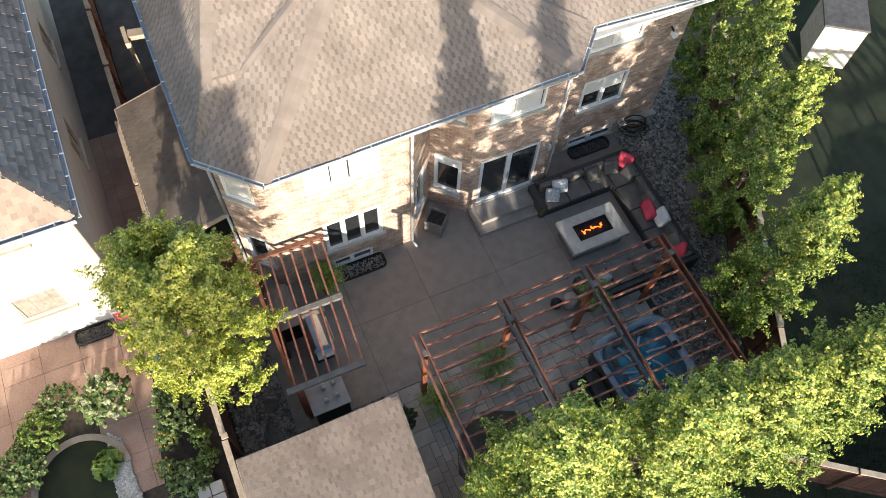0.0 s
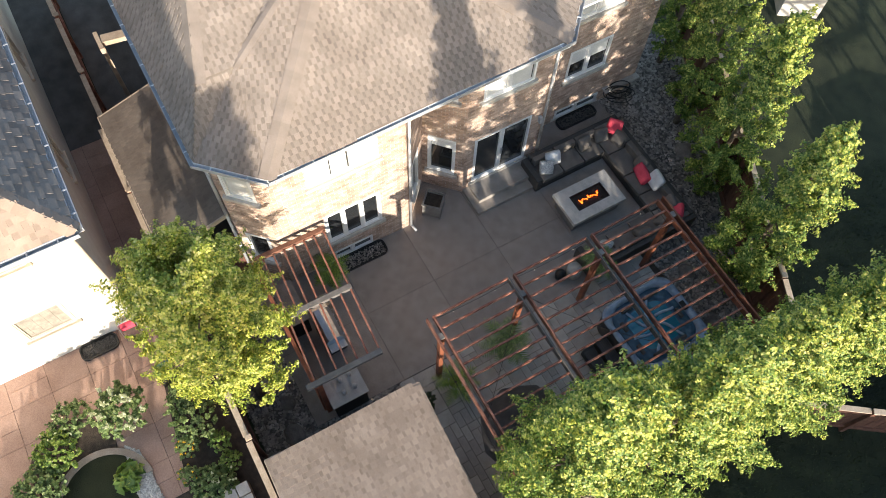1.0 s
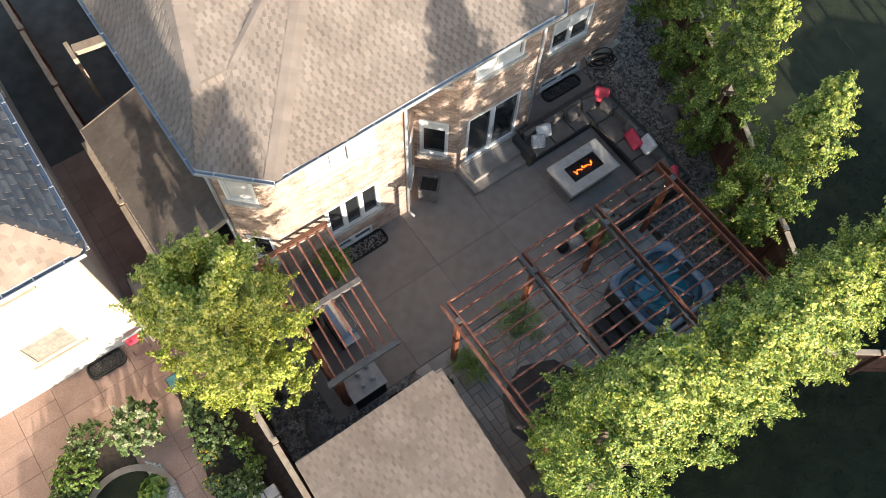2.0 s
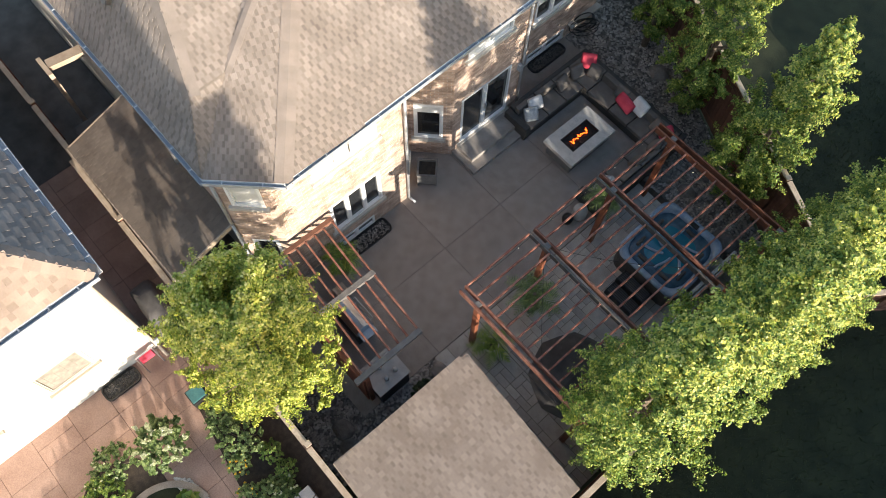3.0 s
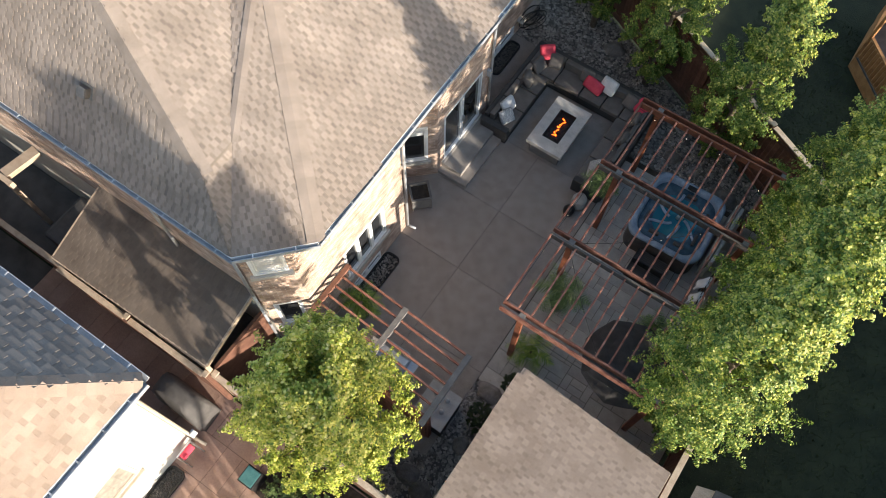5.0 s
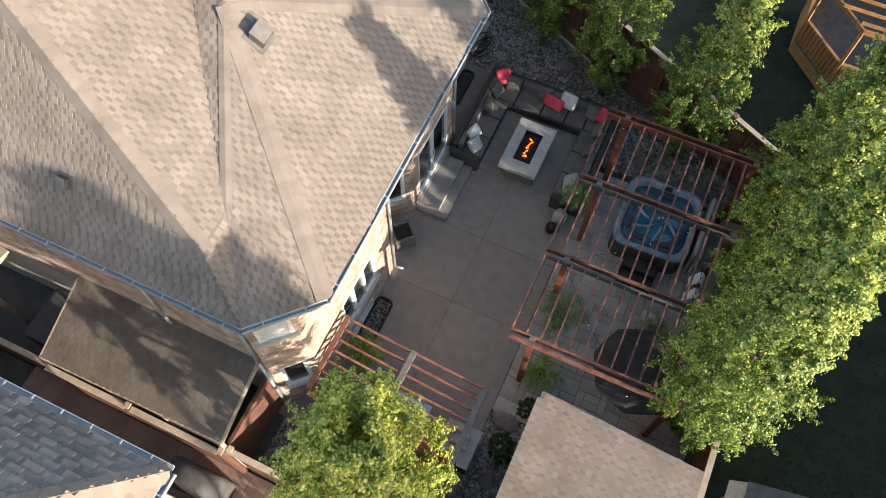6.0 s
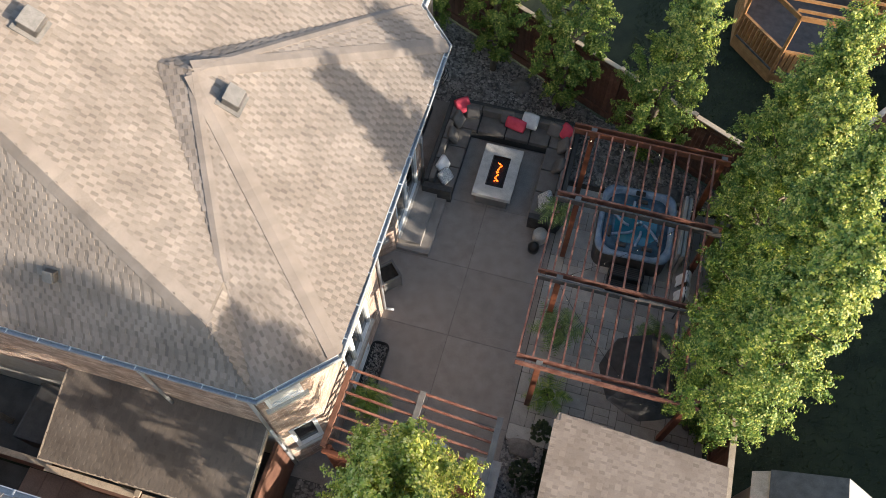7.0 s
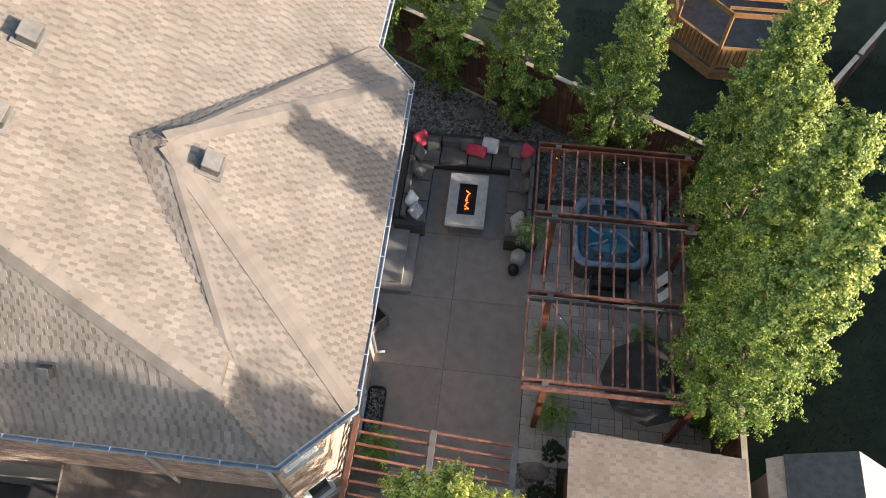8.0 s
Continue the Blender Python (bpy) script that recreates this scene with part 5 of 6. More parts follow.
for k in range(7):
    c = Vector((XR + 0.12 + 0.05 * k, 8.1 + rng.uniform(-0.12, 0.12), 0.42 + rng.uniform(-0.05, 0.08)))
    rr = 0.36 + rng.uniform(-0.05, 0.06)
    way = []
    for i in range(25):
        a = i * 2 * math.pi / 24
        q = c + Vector((0.18 * math.cos(a) * (0.5 + k * 0.1), rr * math.cos(a + 0.3), rr * math.sin(a)))
        q.z = max(q.z, 0.03)
        way.append(q)
    bm = tube(way, 0.014, 6)
    part("coil", bm, BLACK, hose, smooth=True)
bm = bag()
box(bm, XR + 0.0, XR + 0.22, 7.6, 8.9, 0.55, 0.62, bev=0.01)
tagged(part("stone_ledge", bm, STONE), "grey stone ledge at the wall's foot", "ledge", kind="structure")


# ---- boulders ----
def boulder(at, size, seed, label="grey rounded boulder in the gravel"):
    bm = bag()
    bmesh.ops.create_icosphere(bm, subdivisions=3, radius=1)
    for v in bm.verts:
        f = 1 + 0.28 * noise.noise(v.co * 1.3 + Vector((seed, 0, 0))) + 0.08 * noise.noise(v.co * 4 + Vector((0, seed, 0)))
        v.co = Vector((v.co.x * size[0], v.co.y * size[1], max(-0.15, v.co.z) * size[2])) * f
    ob = tagged(part("boulder", bm, ROCK, None, smooth=True), label, "boulder", "boulders in the gravel")
    ob.location = (*at, -0.03)


for n_, (at, sz) in enumerate((((2.05, -5.2), (0.3, 0.24, 0.14)), ((2.5, -5.35), (0.27, 0.25, 0.13)), ((2.56, -2.4), (0.34, 0.26, 0.12)),
                              ((-0.05, 8.85), (0.32, 0.28, 0.22)), ((5.0, 6.0), (0.42, 0.3, 0.28)), ((3.2, 6.4), (0.26, 0.2, 0.16)), ((1.2, -5.0), (0.22, 0.2, 0.1)), ((2.7, -3.9), (0.2, 0.24, 0.14)))):
    boulder(at, sz, n_ * 3.7)


# ---- trees ----
def leaves(name, centres, count, size, mat, parent, seed, shoots=6, tip=None):
    """A crown of many folded leaves along short leafy shoots; a clump is (centre, radius, outward)."""
    r = np.random.default_rng(seed)
    k = len(centres)
    c = np.array([tuple(q[0]) for q in centres])
    rad = np.array([q[1] for q in centres])
    out = np.array([tuple(q[2]) for q in centres])
    way = r.normal(size=(k, shoots, 3)) * 0.62 + out[:, None, :] * 0.75 + np.array((0, 0, 0.35))
    way /= np.linalg.norm(way, axis=2)[:, :, None]
    long = rad[:, None] * r.uniform(0.6, 1.85, (k, shoots))
    a, b = r.integers(0, k, count), r.integers(0, shoots, count)
    f = r.uniform(0, 1, count) ** 0.8
    thick = rad[a] * 0.4 * (1.05 - f) ** 0.6 * (0.4 + 0.6 * np.minimum(1, f * 4))
    off = r.normal(size=(count, 3)) * 0.6
    d = way[a, b]
    p = c[a] + d * (long[a, b] * (f - 0.15))[:, None] + off * thick[:, None]
    nrm = d * 0.4 + out[a] * 0.75 + off * 0.4 + r.normal(size=(count, 3)) * 0.35 + np.array((0, 0, 0.25))
    nrm /= np.linalg.norm(nrm, axis=1)[:, None]
    side = np.cross(nrm, d + r.normal(size=(count, 3)) * 0.6)
    side /= np.linalg.norm(side, axis=1)[:, None]
    fwd = np.cross(nrm, side)
    s = (size * r.uniform(0.6, 1.4, count))[:, None]
    base, tp = p - fwd * s * 0.5, p + fwd * s * 0.6 - nrm * s * 0.18
    left = p + side * s * 0.42 + nrm * s * 0.12
    right = p - side * s * 0.42 + nrm * s * 0.12
    verts = np.stack((base, left, tp, right), 1).reshape(-1, 3)
    q = np.arange(count) * 4
    faces = np.concatenate((np.stack((q, q + 2, q + 1), 1), np.stack((q, q + 3, q + 2), 1)))
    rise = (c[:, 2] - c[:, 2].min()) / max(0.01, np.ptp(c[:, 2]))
    # paler leaves towards shoot ends and crown top, painting in the sunlit tips
    lit_tip = (r.uniform(0, 1, count) < f ** 1.7 * (0.1 + 0.68 * rise[a] ** 1.2)).astype(np.int32)
    me = bpy.data.meshes.new(name)
    me.vertices.add(len(verts))
    me.vertices.foreach_set("co", verts.ravel().astype(np.float32))
    me.loops.add(faces.size)
    me.loops.foreach_set("vertex_index", faces.ravel().astype(np.int32))
    me.polygons.add(len(faces))
    me.polygons.foreach_set("loop_start", np.arange(0, faces.size, 3, dtype=np.int32))
    me.polygons.foreach_set("loop_total", np.full(len(faces), 3, dtype=np.int32))
    me.update(calc_edges=True)
    me.validate()
    me.materials.append(mat)
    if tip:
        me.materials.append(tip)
        me.polygons.foreach_set("material_index", np.concatenate((lit_tip, lit_tip)))
    ob = new(name, me)
    attach(ob, parent)
    ob["kind"] = "stuff"
    return ob


def tree(at, height, radius, low, label, mat, seed, count, leaf=0.13, shape="round", lean=(0, 0), wide=0.4, clumps=None, girth=0.11):
    """A tapered trunk with limbs and a crown of leaf clumps; wide: the height share at which the crown is widest."""
    r = random.Random(seed)
    x, y = at
    own = thing("tree", (x, y, -0.05), label, "tree")
    bm = bag()
    top = Vector((x + lean[0], y + lean[1], height * 0.9))
    pts = [Vector((x, y, -0.1))]
    for k in range(1, 6):
        f = k / 5
        pts.append(Vector((x + lean[0] * f + r.uniform(-0.05, 0.05), y + lean[1] * f + r.uniform(-0.05, 0.05), height * 0.9 * f)))
    for k in range(5):
        rod(bm, pts[k], pts[k + 1], girth * (1 - k / 5.3), girth * (1 - (k + 1) / 5.3), 8)
    part("trunk", bm, BARK, own, smooth=True)
    cl = []
    n = clumps or int(60 + radius * 66)
    for k in range(n):
        f = (k + 0.5) / n
        h = f ** 0.9
        if shape == "round":
            prof = math.sqrt(max(0.02, 1 - ((h - wide) / (max(wide, 1 - wide) * 1.04)) ** 2))
        else:
            prof = min(1.0, (h + 0.12) / wide * 0.9) if h < wide else max(0.08, ((1 - h) / (1 - wide)) ** 0.75)
        a = k * 2.39996 + r.uniform(-0.4, 0.4)
        rr = radius * prof * r.choice((0.98, 0.88, 0.75, 0.5, 0.25)) * r.uniform(0.72, 1.1)
        z = low + (height - low) * h + r.uniform(-0.15, 0.15)
        c = Vector((x + lean[0] * z / height + math.cos(a) * rr, y + lean[1] * z / height + math.sin(a) * rr, z))
        o = Vector((math.cos(a), math.sin(a), (h - 0.35) * 1.2)).normalized()
        cl.append((c, min(radius, 1.2) * r.uniform(0.16, 0.36), o))
        if k % 5 == 0 and h < 0.85:
            s = max(0.6, z - rr * 0.75)
            limb = bag()
            rod(limb, (x + lean[0] * s / height, y + lean[1] * s / height, s), c, 0.035, 0.008, 5)
            part("limb", limb, BARK, own)
    leaves("crown", cl, count, leaf, mat, own, seed, tip=LIT_TIP_GREEN if mat is MAPLE_GREEN else LIT_TIP)
    return own


YARD = "leafy maple with sunlit yellow-green top"
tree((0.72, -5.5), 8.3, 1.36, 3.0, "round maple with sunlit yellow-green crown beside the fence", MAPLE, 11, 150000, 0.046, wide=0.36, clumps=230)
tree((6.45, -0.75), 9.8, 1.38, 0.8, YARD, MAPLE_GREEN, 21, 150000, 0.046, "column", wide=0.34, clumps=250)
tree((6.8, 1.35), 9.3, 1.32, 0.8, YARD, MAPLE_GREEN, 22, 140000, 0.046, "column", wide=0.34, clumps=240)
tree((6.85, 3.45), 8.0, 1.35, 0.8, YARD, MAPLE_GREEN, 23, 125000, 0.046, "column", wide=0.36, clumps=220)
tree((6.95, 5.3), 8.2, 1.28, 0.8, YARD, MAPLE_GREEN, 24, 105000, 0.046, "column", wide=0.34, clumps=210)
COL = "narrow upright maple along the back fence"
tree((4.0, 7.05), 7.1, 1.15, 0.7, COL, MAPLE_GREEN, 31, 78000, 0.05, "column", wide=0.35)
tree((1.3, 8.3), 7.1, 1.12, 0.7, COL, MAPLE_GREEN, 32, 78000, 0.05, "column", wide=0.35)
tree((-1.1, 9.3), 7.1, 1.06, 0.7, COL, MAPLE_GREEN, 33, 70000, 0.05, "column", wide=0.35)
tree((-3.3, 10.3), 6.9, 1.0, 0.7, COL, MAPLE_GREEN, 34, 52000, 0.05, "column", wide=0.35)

# unseen trees, added to cast the leafy shadow along the side roof's eave
SHADE_TREE = "unseen tree added to shade the side roof slope"
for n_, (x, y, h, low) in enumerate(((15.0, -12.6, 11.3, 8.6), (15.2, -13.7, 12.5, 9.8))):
    tree((x, y), h, 1.1, low, SHADE_TREE, MAPLE_GREEN, 60 + n_, 9000, 0.16, "column", lean=(0, 4.3), wide=0.3, clumps=70, girth=0.16)

# an unseen garage-shaped block, added so that its shade lies over the grass
lawn_shader = thing("far_garage", (18, -2, 0), "unseen garage-shaped block added to shade the lawn", "garage")
bm = bag()
box(bm, 17.4, 20.6, -16, 15, -0.1, 3.0)
part("wall", bm, BRICK, lawn_shader)
for pts in ([(17, -16.4, 2.95), (17, 15.4, 2.95), (19, 13, 4.0), (19, -14, 4.0)], [(21, 15.4, 2.95), (21, -16.4, 2.95), (19, -14, 4.0), (19, 13, 4.0)],
            [(17, 15.4, 2.95), (21, 15.4, 2.95), (19, 13, 4.0)], [(21, -16.4, 2.95), (17, -16.4, 2.95), (19, -14, 4.0)]):
    bm = bag()
    slab(bm, pts, 0.08)
    part("roof", bm, SHINGLE_GREY, lawn_shader)


# ---- garden beds on the neighbours' side ----
def shrub(at, r, h, label, mat, seed, count, leaf=0.09, blooms=0, bloom_mat=None, bloom=0.07, z=-0.02):
    """A low bush of leaf clumps on short twigs, with flower heads where it blooms."""
    rr = random.Random(seed)
    own = thing("shrub", (*at, z), label, "shrub")
    cl = []
    for k in range(int(16 + r * 26)):
        a, f = k * 2.4, math.sqrt((k + 0.5) / (16 + r * 26))
        c = Vector((at[0] + math.cos(a) * r * f, at[1] + math.sin(a) * r * f, z + h * (1 - 0.55 * f * f) * rr.uniform(0.7, 1.0)))
        cl.append((c, 0.3 * r * rr.uniform(0.7, 1.1), Vector((math.cos(a) * f, math.sin(a) * f, 0.9)).normalized()))
        if k % 6 == 0:
            twig = bag()
            rod(twig, (at[0], at[1], z - 0.02), c, 0.012, 0.005, 5)
            part("stem", twig, BARK, own)
    leaves("foliage", cl, count, leaf, mat, own, seed)
    for k in range(blooms):
        c, rad, _ = cl[rr.randrange(len(cl))]
        q = c + Vector((rr.uniform(-0.5, 0.5) * r * 0.4, rr.uniform(-0.5, 0.5) * r * 0.4, rad * 1.2 + bloom * 0.6))
        leaves("bloom", [(q, bloom, Vector((0, 0, 1)))], 90, bloom * 0.42, bloom_mat, own, seed + k)
    return own


shrub((-0.55, -8.7), 0.62, 0.9, "hydrangea with large cream flower heads", SHRUB, 61, 3600, 0.085, 22, BLOOM, 0.1)
shrub((-0.95, -9.9), 0.5, 0.6, "low mixed shrub with pale blooms", SHRUB, 62, 2600, 0.055, 8, BLOOM, 0.04)
shrub((-0.35, -10.4), 0.55, 0.6, "feathery green shrub in the curved bed", PALM, 63, 2600, 0.06, 6, BLOOM, 0.03)
shrub((0.35, -11.0), 0.6, 0.6, "pale green leafy shrub in the curved bed", SHRUB, 64, 2800, 0.075)
shrub((0.9, -11.6), 0.6, 0.6, "pale green leafy shrub in the curved bed", SHRUB, 65, 2800, 0.075)
shrub((-0.1, -7.3), 0.42, 0.6, "grey-green shrub along the fence bed", SHRUB, 66, 2400, 0.055)
shrub((0.55, -7.2), 0.55, 0.7, "grey-green shrub along the fence bed", SHRUB, 67, 3000, 0.055)
shrub((1.05, -7.6), 0.3, 0.5, "yellow coneflowers along the walk", SHRUB, 68, 500, 0.07, 12, YELLOW, 0.035)
shrub((1.75, -7.8), 0.26, 0.5, "yellow coneflowers along the walk", SHRUB, 69, 400, 0.07, 8, YELLOW, 0.035)
shrub((1.32, -6.85), 0.28, 0.5, "clipped round evergreen bush", MAPLE_GREEN, 70, 1600, 0.045)
shrub((1.88, -6.8), 0.26, 0.45, "clipped round evergreen bush", MAPLE_GREEN, 71, 1500, 0.045)
shrub((2.25, -7.35), 0.5, 0.4, "variegated hosta leaves beside the walk", SHRUB, 72, 1500, 0.09, 10, BLOOM, 0.05)
shrub((1.0, -9.15), 0.3, 0.3, "broad-leaved hosta in pale gravel", PALM, 73, 90, 0.26)
shrub((2.75, -3.1), 0.34, 0.75, "dark feathery ornamental grass beside the shed", DARK_LEAF, 75, 2600, 0.06, z=-0.03)
shrub((2.98, -1.95), 0.26, 0.7, "dark feathery ornamental grass beside the shed", DARK_LEAF, 76, 1800, 0.06, z=-0.02)
shrub((12.2, 8.1), 0.6, 0.6, "grey-green shrub on the dark lawn", SHRUB, 74, 900, 0.09)
bm = bag()
prism(bm, [(-0.75, -6.2), (3.1, -6.2), (3.1, -8.1), (1.6, -7.95), (0.2, -7.75), (-0.75, -7.6)], -0.03, 0.0)
tagged(part("fence_bed", bm, SOIL), "dark soil bed along the fence", "garden bed", kind="structure")


def arc(cx, cy, r, a0, a1, n=16):
    return [(cx + r * math.cos(radians(a0 + (a1 - a0) * k / n)), cy + r * math.sin(radians(a0 + (a1 - a0) * k / n))) for k in range(n + 1)]


CB = (1.22, -9.8)
bm = bag()
prism(bm, arc(*CB, 1.06, 0, 345, 30), -0.02, 0.012)
tagged(part("round_bed", bm, LAWN), "round dark grass bed", "garden bed", kind="structure")
kerb = bag()
o_, i_ = arc(*CB, 1.22, 95, 330, 30), arc(*CB, 1.06, 95, 330, 30)
for (a, b), (c, d) in zip(zip(o_, o_[1:]), zip(i_, i_[1:])):
    prism(kerb, [a, b, d, c], -0.02, 0.05)
bmesh.ops.remove_doubles(kerb, verts=kerb.verts, dist=0.001)
tagged(part("kerb", kerb, KERB), "curved tan concrete kerb", "kerb", kind="structure")
bm = bag()
prism(bm, arc(-0.05, -10.2, 1.05, 60, 420, 26)[:-1], -0.02, 0.006)
tagged(part("flower_bed", bm, SOIL), "dark soil under the flower bushes", "garden bed", kind="structure")
strewn("gravel_strip", [(0.2, -9.0), (0.5, -8.72), (2.35, -8.55), (2.4, -9.05), (1.2, -9.12)], 1500, 0.03, PALE_GRAVEL, "pale gravel strip in the round bed", 0.02, 8, bed=PALE_GRAVEL)
binb = thing("garden_bin", (-0.95, -7.35, 0), "small dark bin with a teal lid", "bin")
bm = bag()
box(bm, -1.15, -0.72, -7.6, -7.15, 0, 0.6, bev=0.03)
part("body", bm, BLACK, binb)
bm = bag()
box(bm, -1.12, -0.75, -7.57, -7.18, 0.6, 0.64, bev=0.02)
part("lid", bm, material("teal plastic", ((0.05, 0.16, 0.16), (0.08, 0.22, 0.21)), 0.5), binb, "teal plastic lid")
bm = bag()
for k in range(2):
    for j in range(2):
        box(bm, 2.55 + k * 0.32, 2.85 + k * 0.32, -6.95 - j * 0.32, -6.65 - j * 0.32, -0.0, 0.35, bev=0.02)
tagged(part("stone_block_stack", bm, STONE), "stack of pale stone blocks by the fence", "blocks")

# grass on the lawn, blades coloured dark to carry its shade
r_ = np.random.default_rng(9)
vs, fs = [], []
for k in range(26000):
    x, y = r_.uniform(7.15, 13.5), r_.uniform(-5, 13)
    if k % 3 == 0:
        x, y = r_.uniform(3, 9), r_.uniform(7, 14)
    if y < 11.35 - 0.4836 * (x + 3.6) + 0.15 and x < 7.1:
        continue
    a, h, w = r_.uniform(0, 6.28), r_.uniform(0.03, 0.08), r_.uniform(0.008, 0.02)
    o = len(vs)
    vs += [(x - w * math.cos(a), y - w * math.sin(a), -0.05), (x + w * math.cos(a), y + w * math.sin(a), -0.05), (x + r_.uniform(-0.05, 0.05), y + r_.uniform(-0.05, 0.05), -0.05 + h)]
    fs.append((o, o + 1, o + 2))
tagged(sheet("grass", vs, fs, GRASS), "short lawn grass with its shade painted in dark", "grass", kind="stuff")


# ---- roof shingles ----
def tab_mesh(w, e, t, name, mat):
    """One shingle tab: proud at its lower edge, flush at its upper."""
    bm = bag()
    a = [bm.verts.new(c) for c in ((0.002, 0, 0), (w - 0.002, 0, 0), (w - 0.002, e, 0.0), (0.002, e, 0.0))]
    b = [bm.verts.new(c) for c in ((0.002, 0, t), (w - 0.002, 0, t), (w - 0.002, e, t * 0.45), (0.002, e, t * 0.45))]
    bm.faces.new(b)
    for i in (0, 1, 3):
        j = (i + 1) % 4
        bm.faces.new((a[i], a[j], b[j], b[i]))
    return mesh_of(bm, name, mat)


TABS = {}


def shingles(pts, parent, mat, seed, expose=0.125, widths=(0.112, 0.122, 0.132), picked=None, thick=0.011, piece_mat=None, low=None):
    """Courses of laminated shingles over a roof plane; those inside the plan stretch picked are parts of their own."""
    r = random.Random(seed)
    n = Vector((0, 0, 0))
    for k in range(len(pts)):
        n += pts[k - 1].cross(pts[k])
    n = n.normalized()
    n = n if n.z > 0 else -n
    u = Vector((0, 0, 1)).cross(n).normalized()
    v = n.cross(u)
    o = pts[0] + n * 0.006
    poly = [((p - o).dot(u), (p - o).dot(v)) for p in pts]

    def inside(x, y):
        hit = False
        for k in range(len(poly)):
            (xa, ya), (xb, yb) = poly[k], poly[k - 1]
            if (ya > y) != (yb > y) and x < (xb - xa) * (y - ya) / (yb - ya) + xa:
                hit = not hit
        return hit

    x0, x1 = min(p[0] for p in poly), max(p[0] for p in poly)
    y0, y1 = min(p[1] for p in poly), max(p[1] for p in poly)
    fields = {True: ([], []), False: ([], [])}
    y = y0 + 0.004
    m = Matrix(((u.x, v.x, n.x, o.x), (u.y, v.y, n.y, o.y), (u.z, v.z, n.z, o.z), (0, 0, 0, 1)))
    gap = widths[0] * 0.54
    period, row = widths[len(widths) // 2] + gap, 0
    while y < y1:
        x = x0 - period * (1.5 if row % 2 else 1) - r.uniform(0, 0.05)
        proud, row, w = True, row + 1, 0.0
        while x < x1:
            w = r.choice(widths) if proud else max(0.05, (period - w) * r.uniform(0.88, 1.12))
            verts, faces = fields[proud]
            t = thick * (r.uniform(0.9, 1.25) if proud else r.uniform(0.3, 0.5))
            proud = not proud
            cuts = [(x, w)]
            if not all(inside(x + a, y + b) for a in (0, w) for b in (0.002, expose)):
                cuts = [(x + w * k / 4, w / 4) for k in range(4)]
            for cx, cw in cuts:
                if not inside(cx + cw / 2, y + expose * 0.45):
                    continue
                q = o + u * (cx + cw / 2) + v * y
                if picked and cw == w and picked(q):
                    key = (round(w, 3), t > thick * 0.7, mat.name)
                    if key not in TABS:
                        TABS[key] = tab_mesh(w, expose, thick * (1.05 if key[1] else 0.4), "shingle", (piece_mat or mat) if key[1] else low or mat)
                    ob = new("shingle", TABS[key])
                    attach(ob, parent)
                    ob.matrix_basis = m @ Matrix.Translation((cx, y, 0))
                    continue
                k = len(verts)
                for a, b, h in ((0.001, 0, 0), (cw - 0.001, 0, 0), (0.001, 0, t), (cw - 0.001, 0, t), (cw - 0.001, expose, t * 0.4), (0.001, expose, t * 0.4)):
                    verts.append(tuple(o + u * (cx + a) + v * (y + b) + n * h))
                faces += [(k, k + 1, k + 3, k + 2), (k + 2, k + 3, k + 4, k + 5), (k, k + 2, k + 5), (k + 1, k + 4, k + 3)]
            x += w
        y += expose
    for high, (verts, faces) in fields.items():
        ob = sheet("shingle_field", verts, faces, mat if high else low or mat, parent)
        ob["kind"] = "stuff"


def plane_normal(pts):
    n = Vector((0, 0, 0))
    o = pts[0]
    for k in range(1, len(pts) - 1):
        n += (pts[k] - o).cross(pts[k + 1] - o)
    n = n.normalized()
    return n if n.z > 0 else -n


def caps(a, b, parent, mat, one, two, w=0.4, step=0.15):
    """Folded cap shingles along a hip or ridge, lying on the two roof planes that meet there."""
    d = (b - a).normalized()
    wings = []
    for pts in (one, two):
        n = plane_normal(pts)
        side = n.cross(d).normalized()
        mid = sum(pts, Vector()) / len(pts)
        wings.append((side if side.dot(mid - a) > 0 else -side, n))
    up = (wings[0][1] + wings[1][1]).normalized()
    bm = bag()
    L, k = (b - a).length, 0.0
    while k + step < L:
        p, q = a + d * k, a + d * (k + step + 0.02)
        crest = [bm.verts.new(c) for c in (p + up * 0.03, q + up * 0.022)]
        for side, n in wings:
            low = [bm.verts.new(c + side * w / 2 + n * h) for c, h in ((q, 0.02), (p, 0.028), (p, 0.0), (q, 0.0))]
            bm.faces.new((crest[0], crest[1], low[0], low[1]))
            bm.faces.new((low[1], low[0], low[3], low[2]))
        k += step
    ob = part("cap_shingles", bm, mat, parent)
    ob["kind"] = "stuff"


def near_front(q):
    return -1.75 < q.x < -1.15 and -3.0 < q.y < 3.4


for k, (fname, pts) in enumerate(FACETS.items()):
    if fname in ("rear", "side_far"):
        continue
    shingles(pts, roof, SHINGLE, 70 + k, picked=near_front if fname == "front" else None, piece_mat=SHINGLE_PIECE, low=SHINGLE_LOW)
for a, b, one, two, w in ((E1, RB, "front", "corner", 0.36), (EF, RB, "front", "corner_far", 0.36), (RP, HIP, "main", "side", 0.42), (RC, RB, "corner", "small", 0.2), (RT, RB, "corner_far", "small_far", 0.2)):
    caps(a, b, roof, SHINGLE_CAP, FACETS[one], FACETS[two], w)
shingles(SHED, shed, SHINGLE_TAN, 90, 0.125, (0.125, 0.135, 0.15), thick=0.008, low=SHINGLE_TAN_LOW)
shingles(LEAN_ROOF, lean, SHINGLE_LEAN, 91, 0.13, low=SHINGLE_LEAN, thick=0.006)
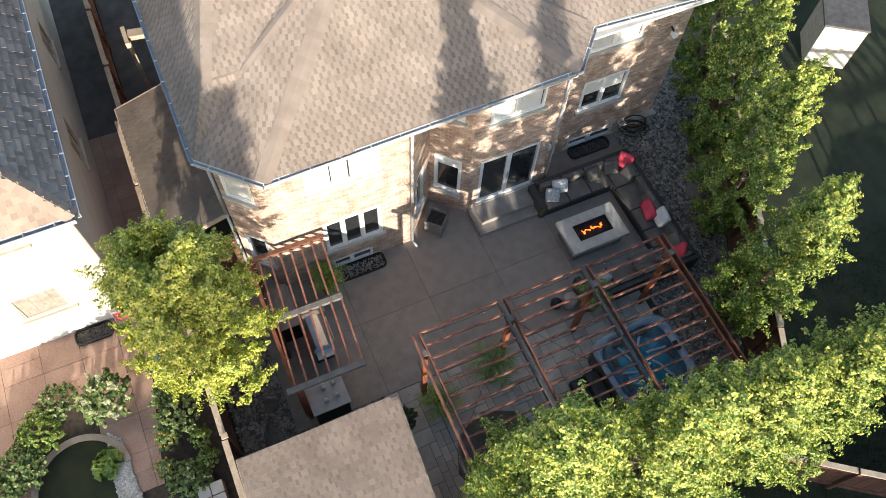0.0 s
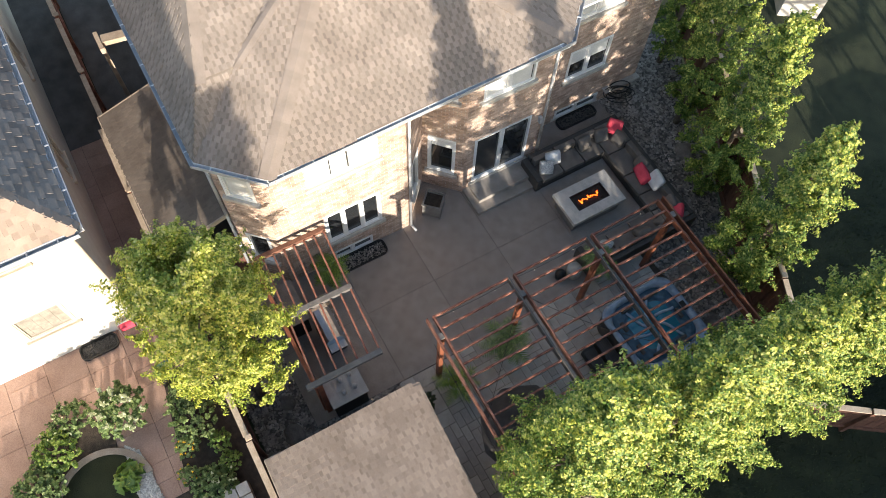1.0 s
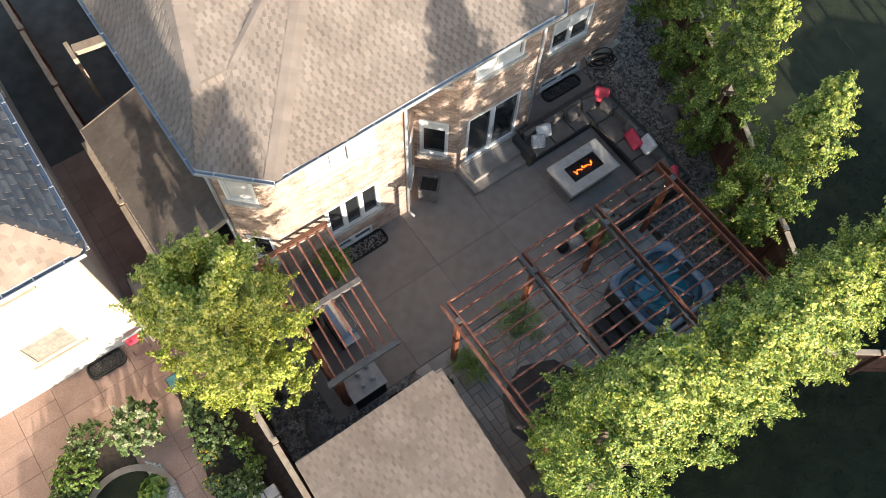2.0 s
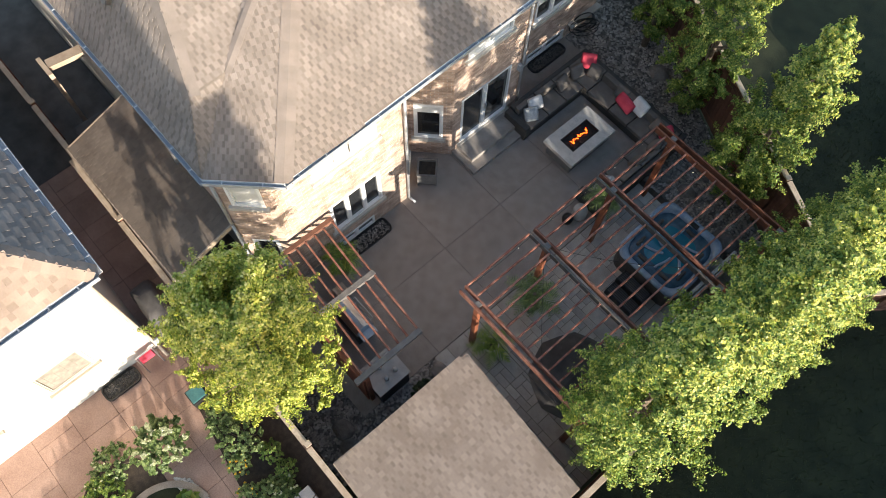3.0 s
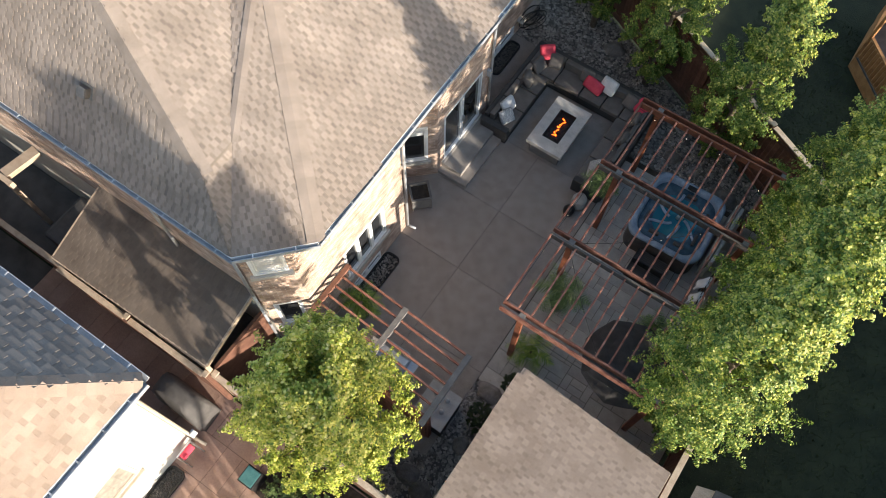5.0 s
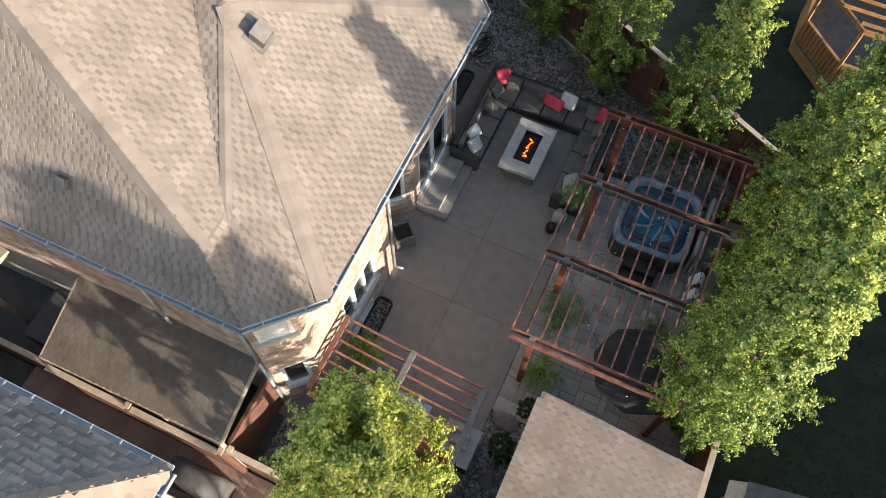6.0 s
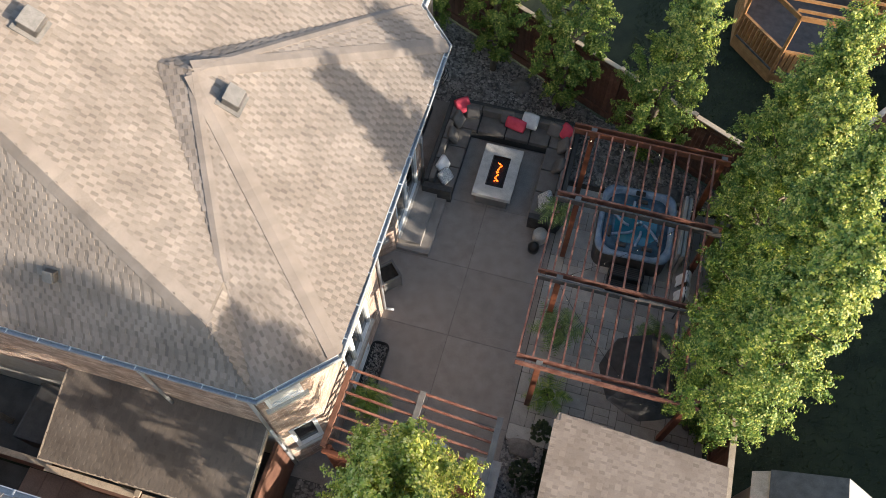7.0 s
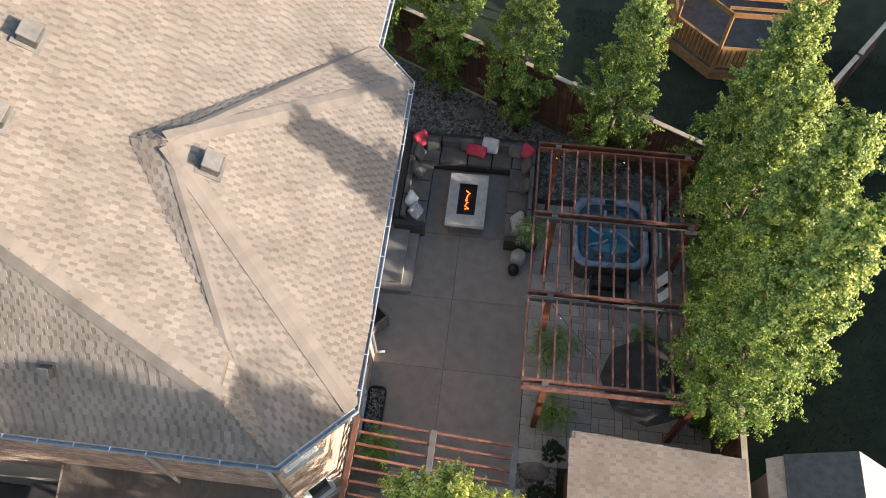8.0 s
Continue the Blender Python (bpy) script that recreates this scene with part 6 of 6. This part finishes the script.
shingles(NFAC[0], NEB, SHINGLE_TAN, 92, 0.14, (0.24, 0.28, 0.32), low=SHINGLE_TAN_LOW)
shingles(NFAC[1], NEB, SHINGLE_GREY, 93, 0.17, (0.24, 0.28, 0.32), thick=0.018)
caps(NFAC[0][0], NPK, NEB, SHINGLE_TAN, NFAC[0], NFAC[1], 0.4)


# ---- bricks ----
def bricks(wall, z0, z1, seed, picked=None, limit=300):
    """A running bond proud of the mortar; the picked stretch as bricks of their own."""
    r = random.Random(seed)
    L, H, J = 0.2, 0.062, 0.011
    verts, faces = [], []
    bm = bag()
    box(bm, 0, L, -0.006, 0.01, 0, H, None)
    data = mesh_of(bm, "brick", BRICK_PIECE)
    row, z, count = 0, z0, 0
    while z + H < z1:
        u = -(L + J) / 2 if row % 2 else 0.0
        while u < wall.length:
            a, b = max(u, 0.0), min(u + L, wall.length)
            spans = [(a, b)]
            for o in wall.openings:
                if z + H > o[2] - 0.12 and z < o[3]:
                    pad = 0.085 if z < o[2] else 0.0
                    lo, hi = o[0] - pad, o[1] + pad
                    spans = [s for x, y in spans for s in ((x, min(y, lo)), (max(x, hi), y)) if s[1] - s[0] > 0.03]
            for x, y in spans:
                if y - x < 0.03:
                    continue
                if picked and y - x > L - 0.001 and count < limit and picked(x, z):
                    ob = new("brick", data)
                    attach(ob, wall.ob)
                    ob.matrix_basis = wall.turn @ Matrix.Translation((x, r.uniform(-0.002, 0.001), z))
                    count += 1
                    continue
                k, p = len(verts), -0.006 - r.uniform(0, 0.003)
                for uu, vv, zz in ((x, p, z), (y, p, z), (y, p, z + H), (x, p, z + H), (x, 0.004, z), (y, 0.004, z), (y, 0.004, z + H), (x, 0.004, z + H)):
                    verts.append(tuple(wall.turn @ Vector((uu, vv, zz))))
                faces += [(k, k + 1, k + 2, k + 3), (k, k + 4, k + 5, k + 1), (k + 1, k + 5, k + 6, k + 2), (k + 2, k + 6, k + 7, k + 3), (k + 3, k + 7, k + 4, k)]
            u += L + J
        z += H + J
        row += 1
    ob = sheet("brick_field", verts, faces, BRICK, wall.ob)
    ob["kind"] = "stuff"


bricks(wall_front, 0.02, 6.15, 1)
bricks(wall_pier, 0.02, 6.15, 2)
bricks(wall_nook, 0.02, 6.15, 3, picked=lambda u, z: z < 3.2)
bricks(wall_door, 0.02, 6.15, 4)
bricks(wall_return, 0.02, 6.15, 5)
bricks(wall_right, 0.02, 6.15, 6)
bricks(wall_chamfer, 0.02, 6.15, 7)
bricks(wall_side, 2.6, 6.15, 8)
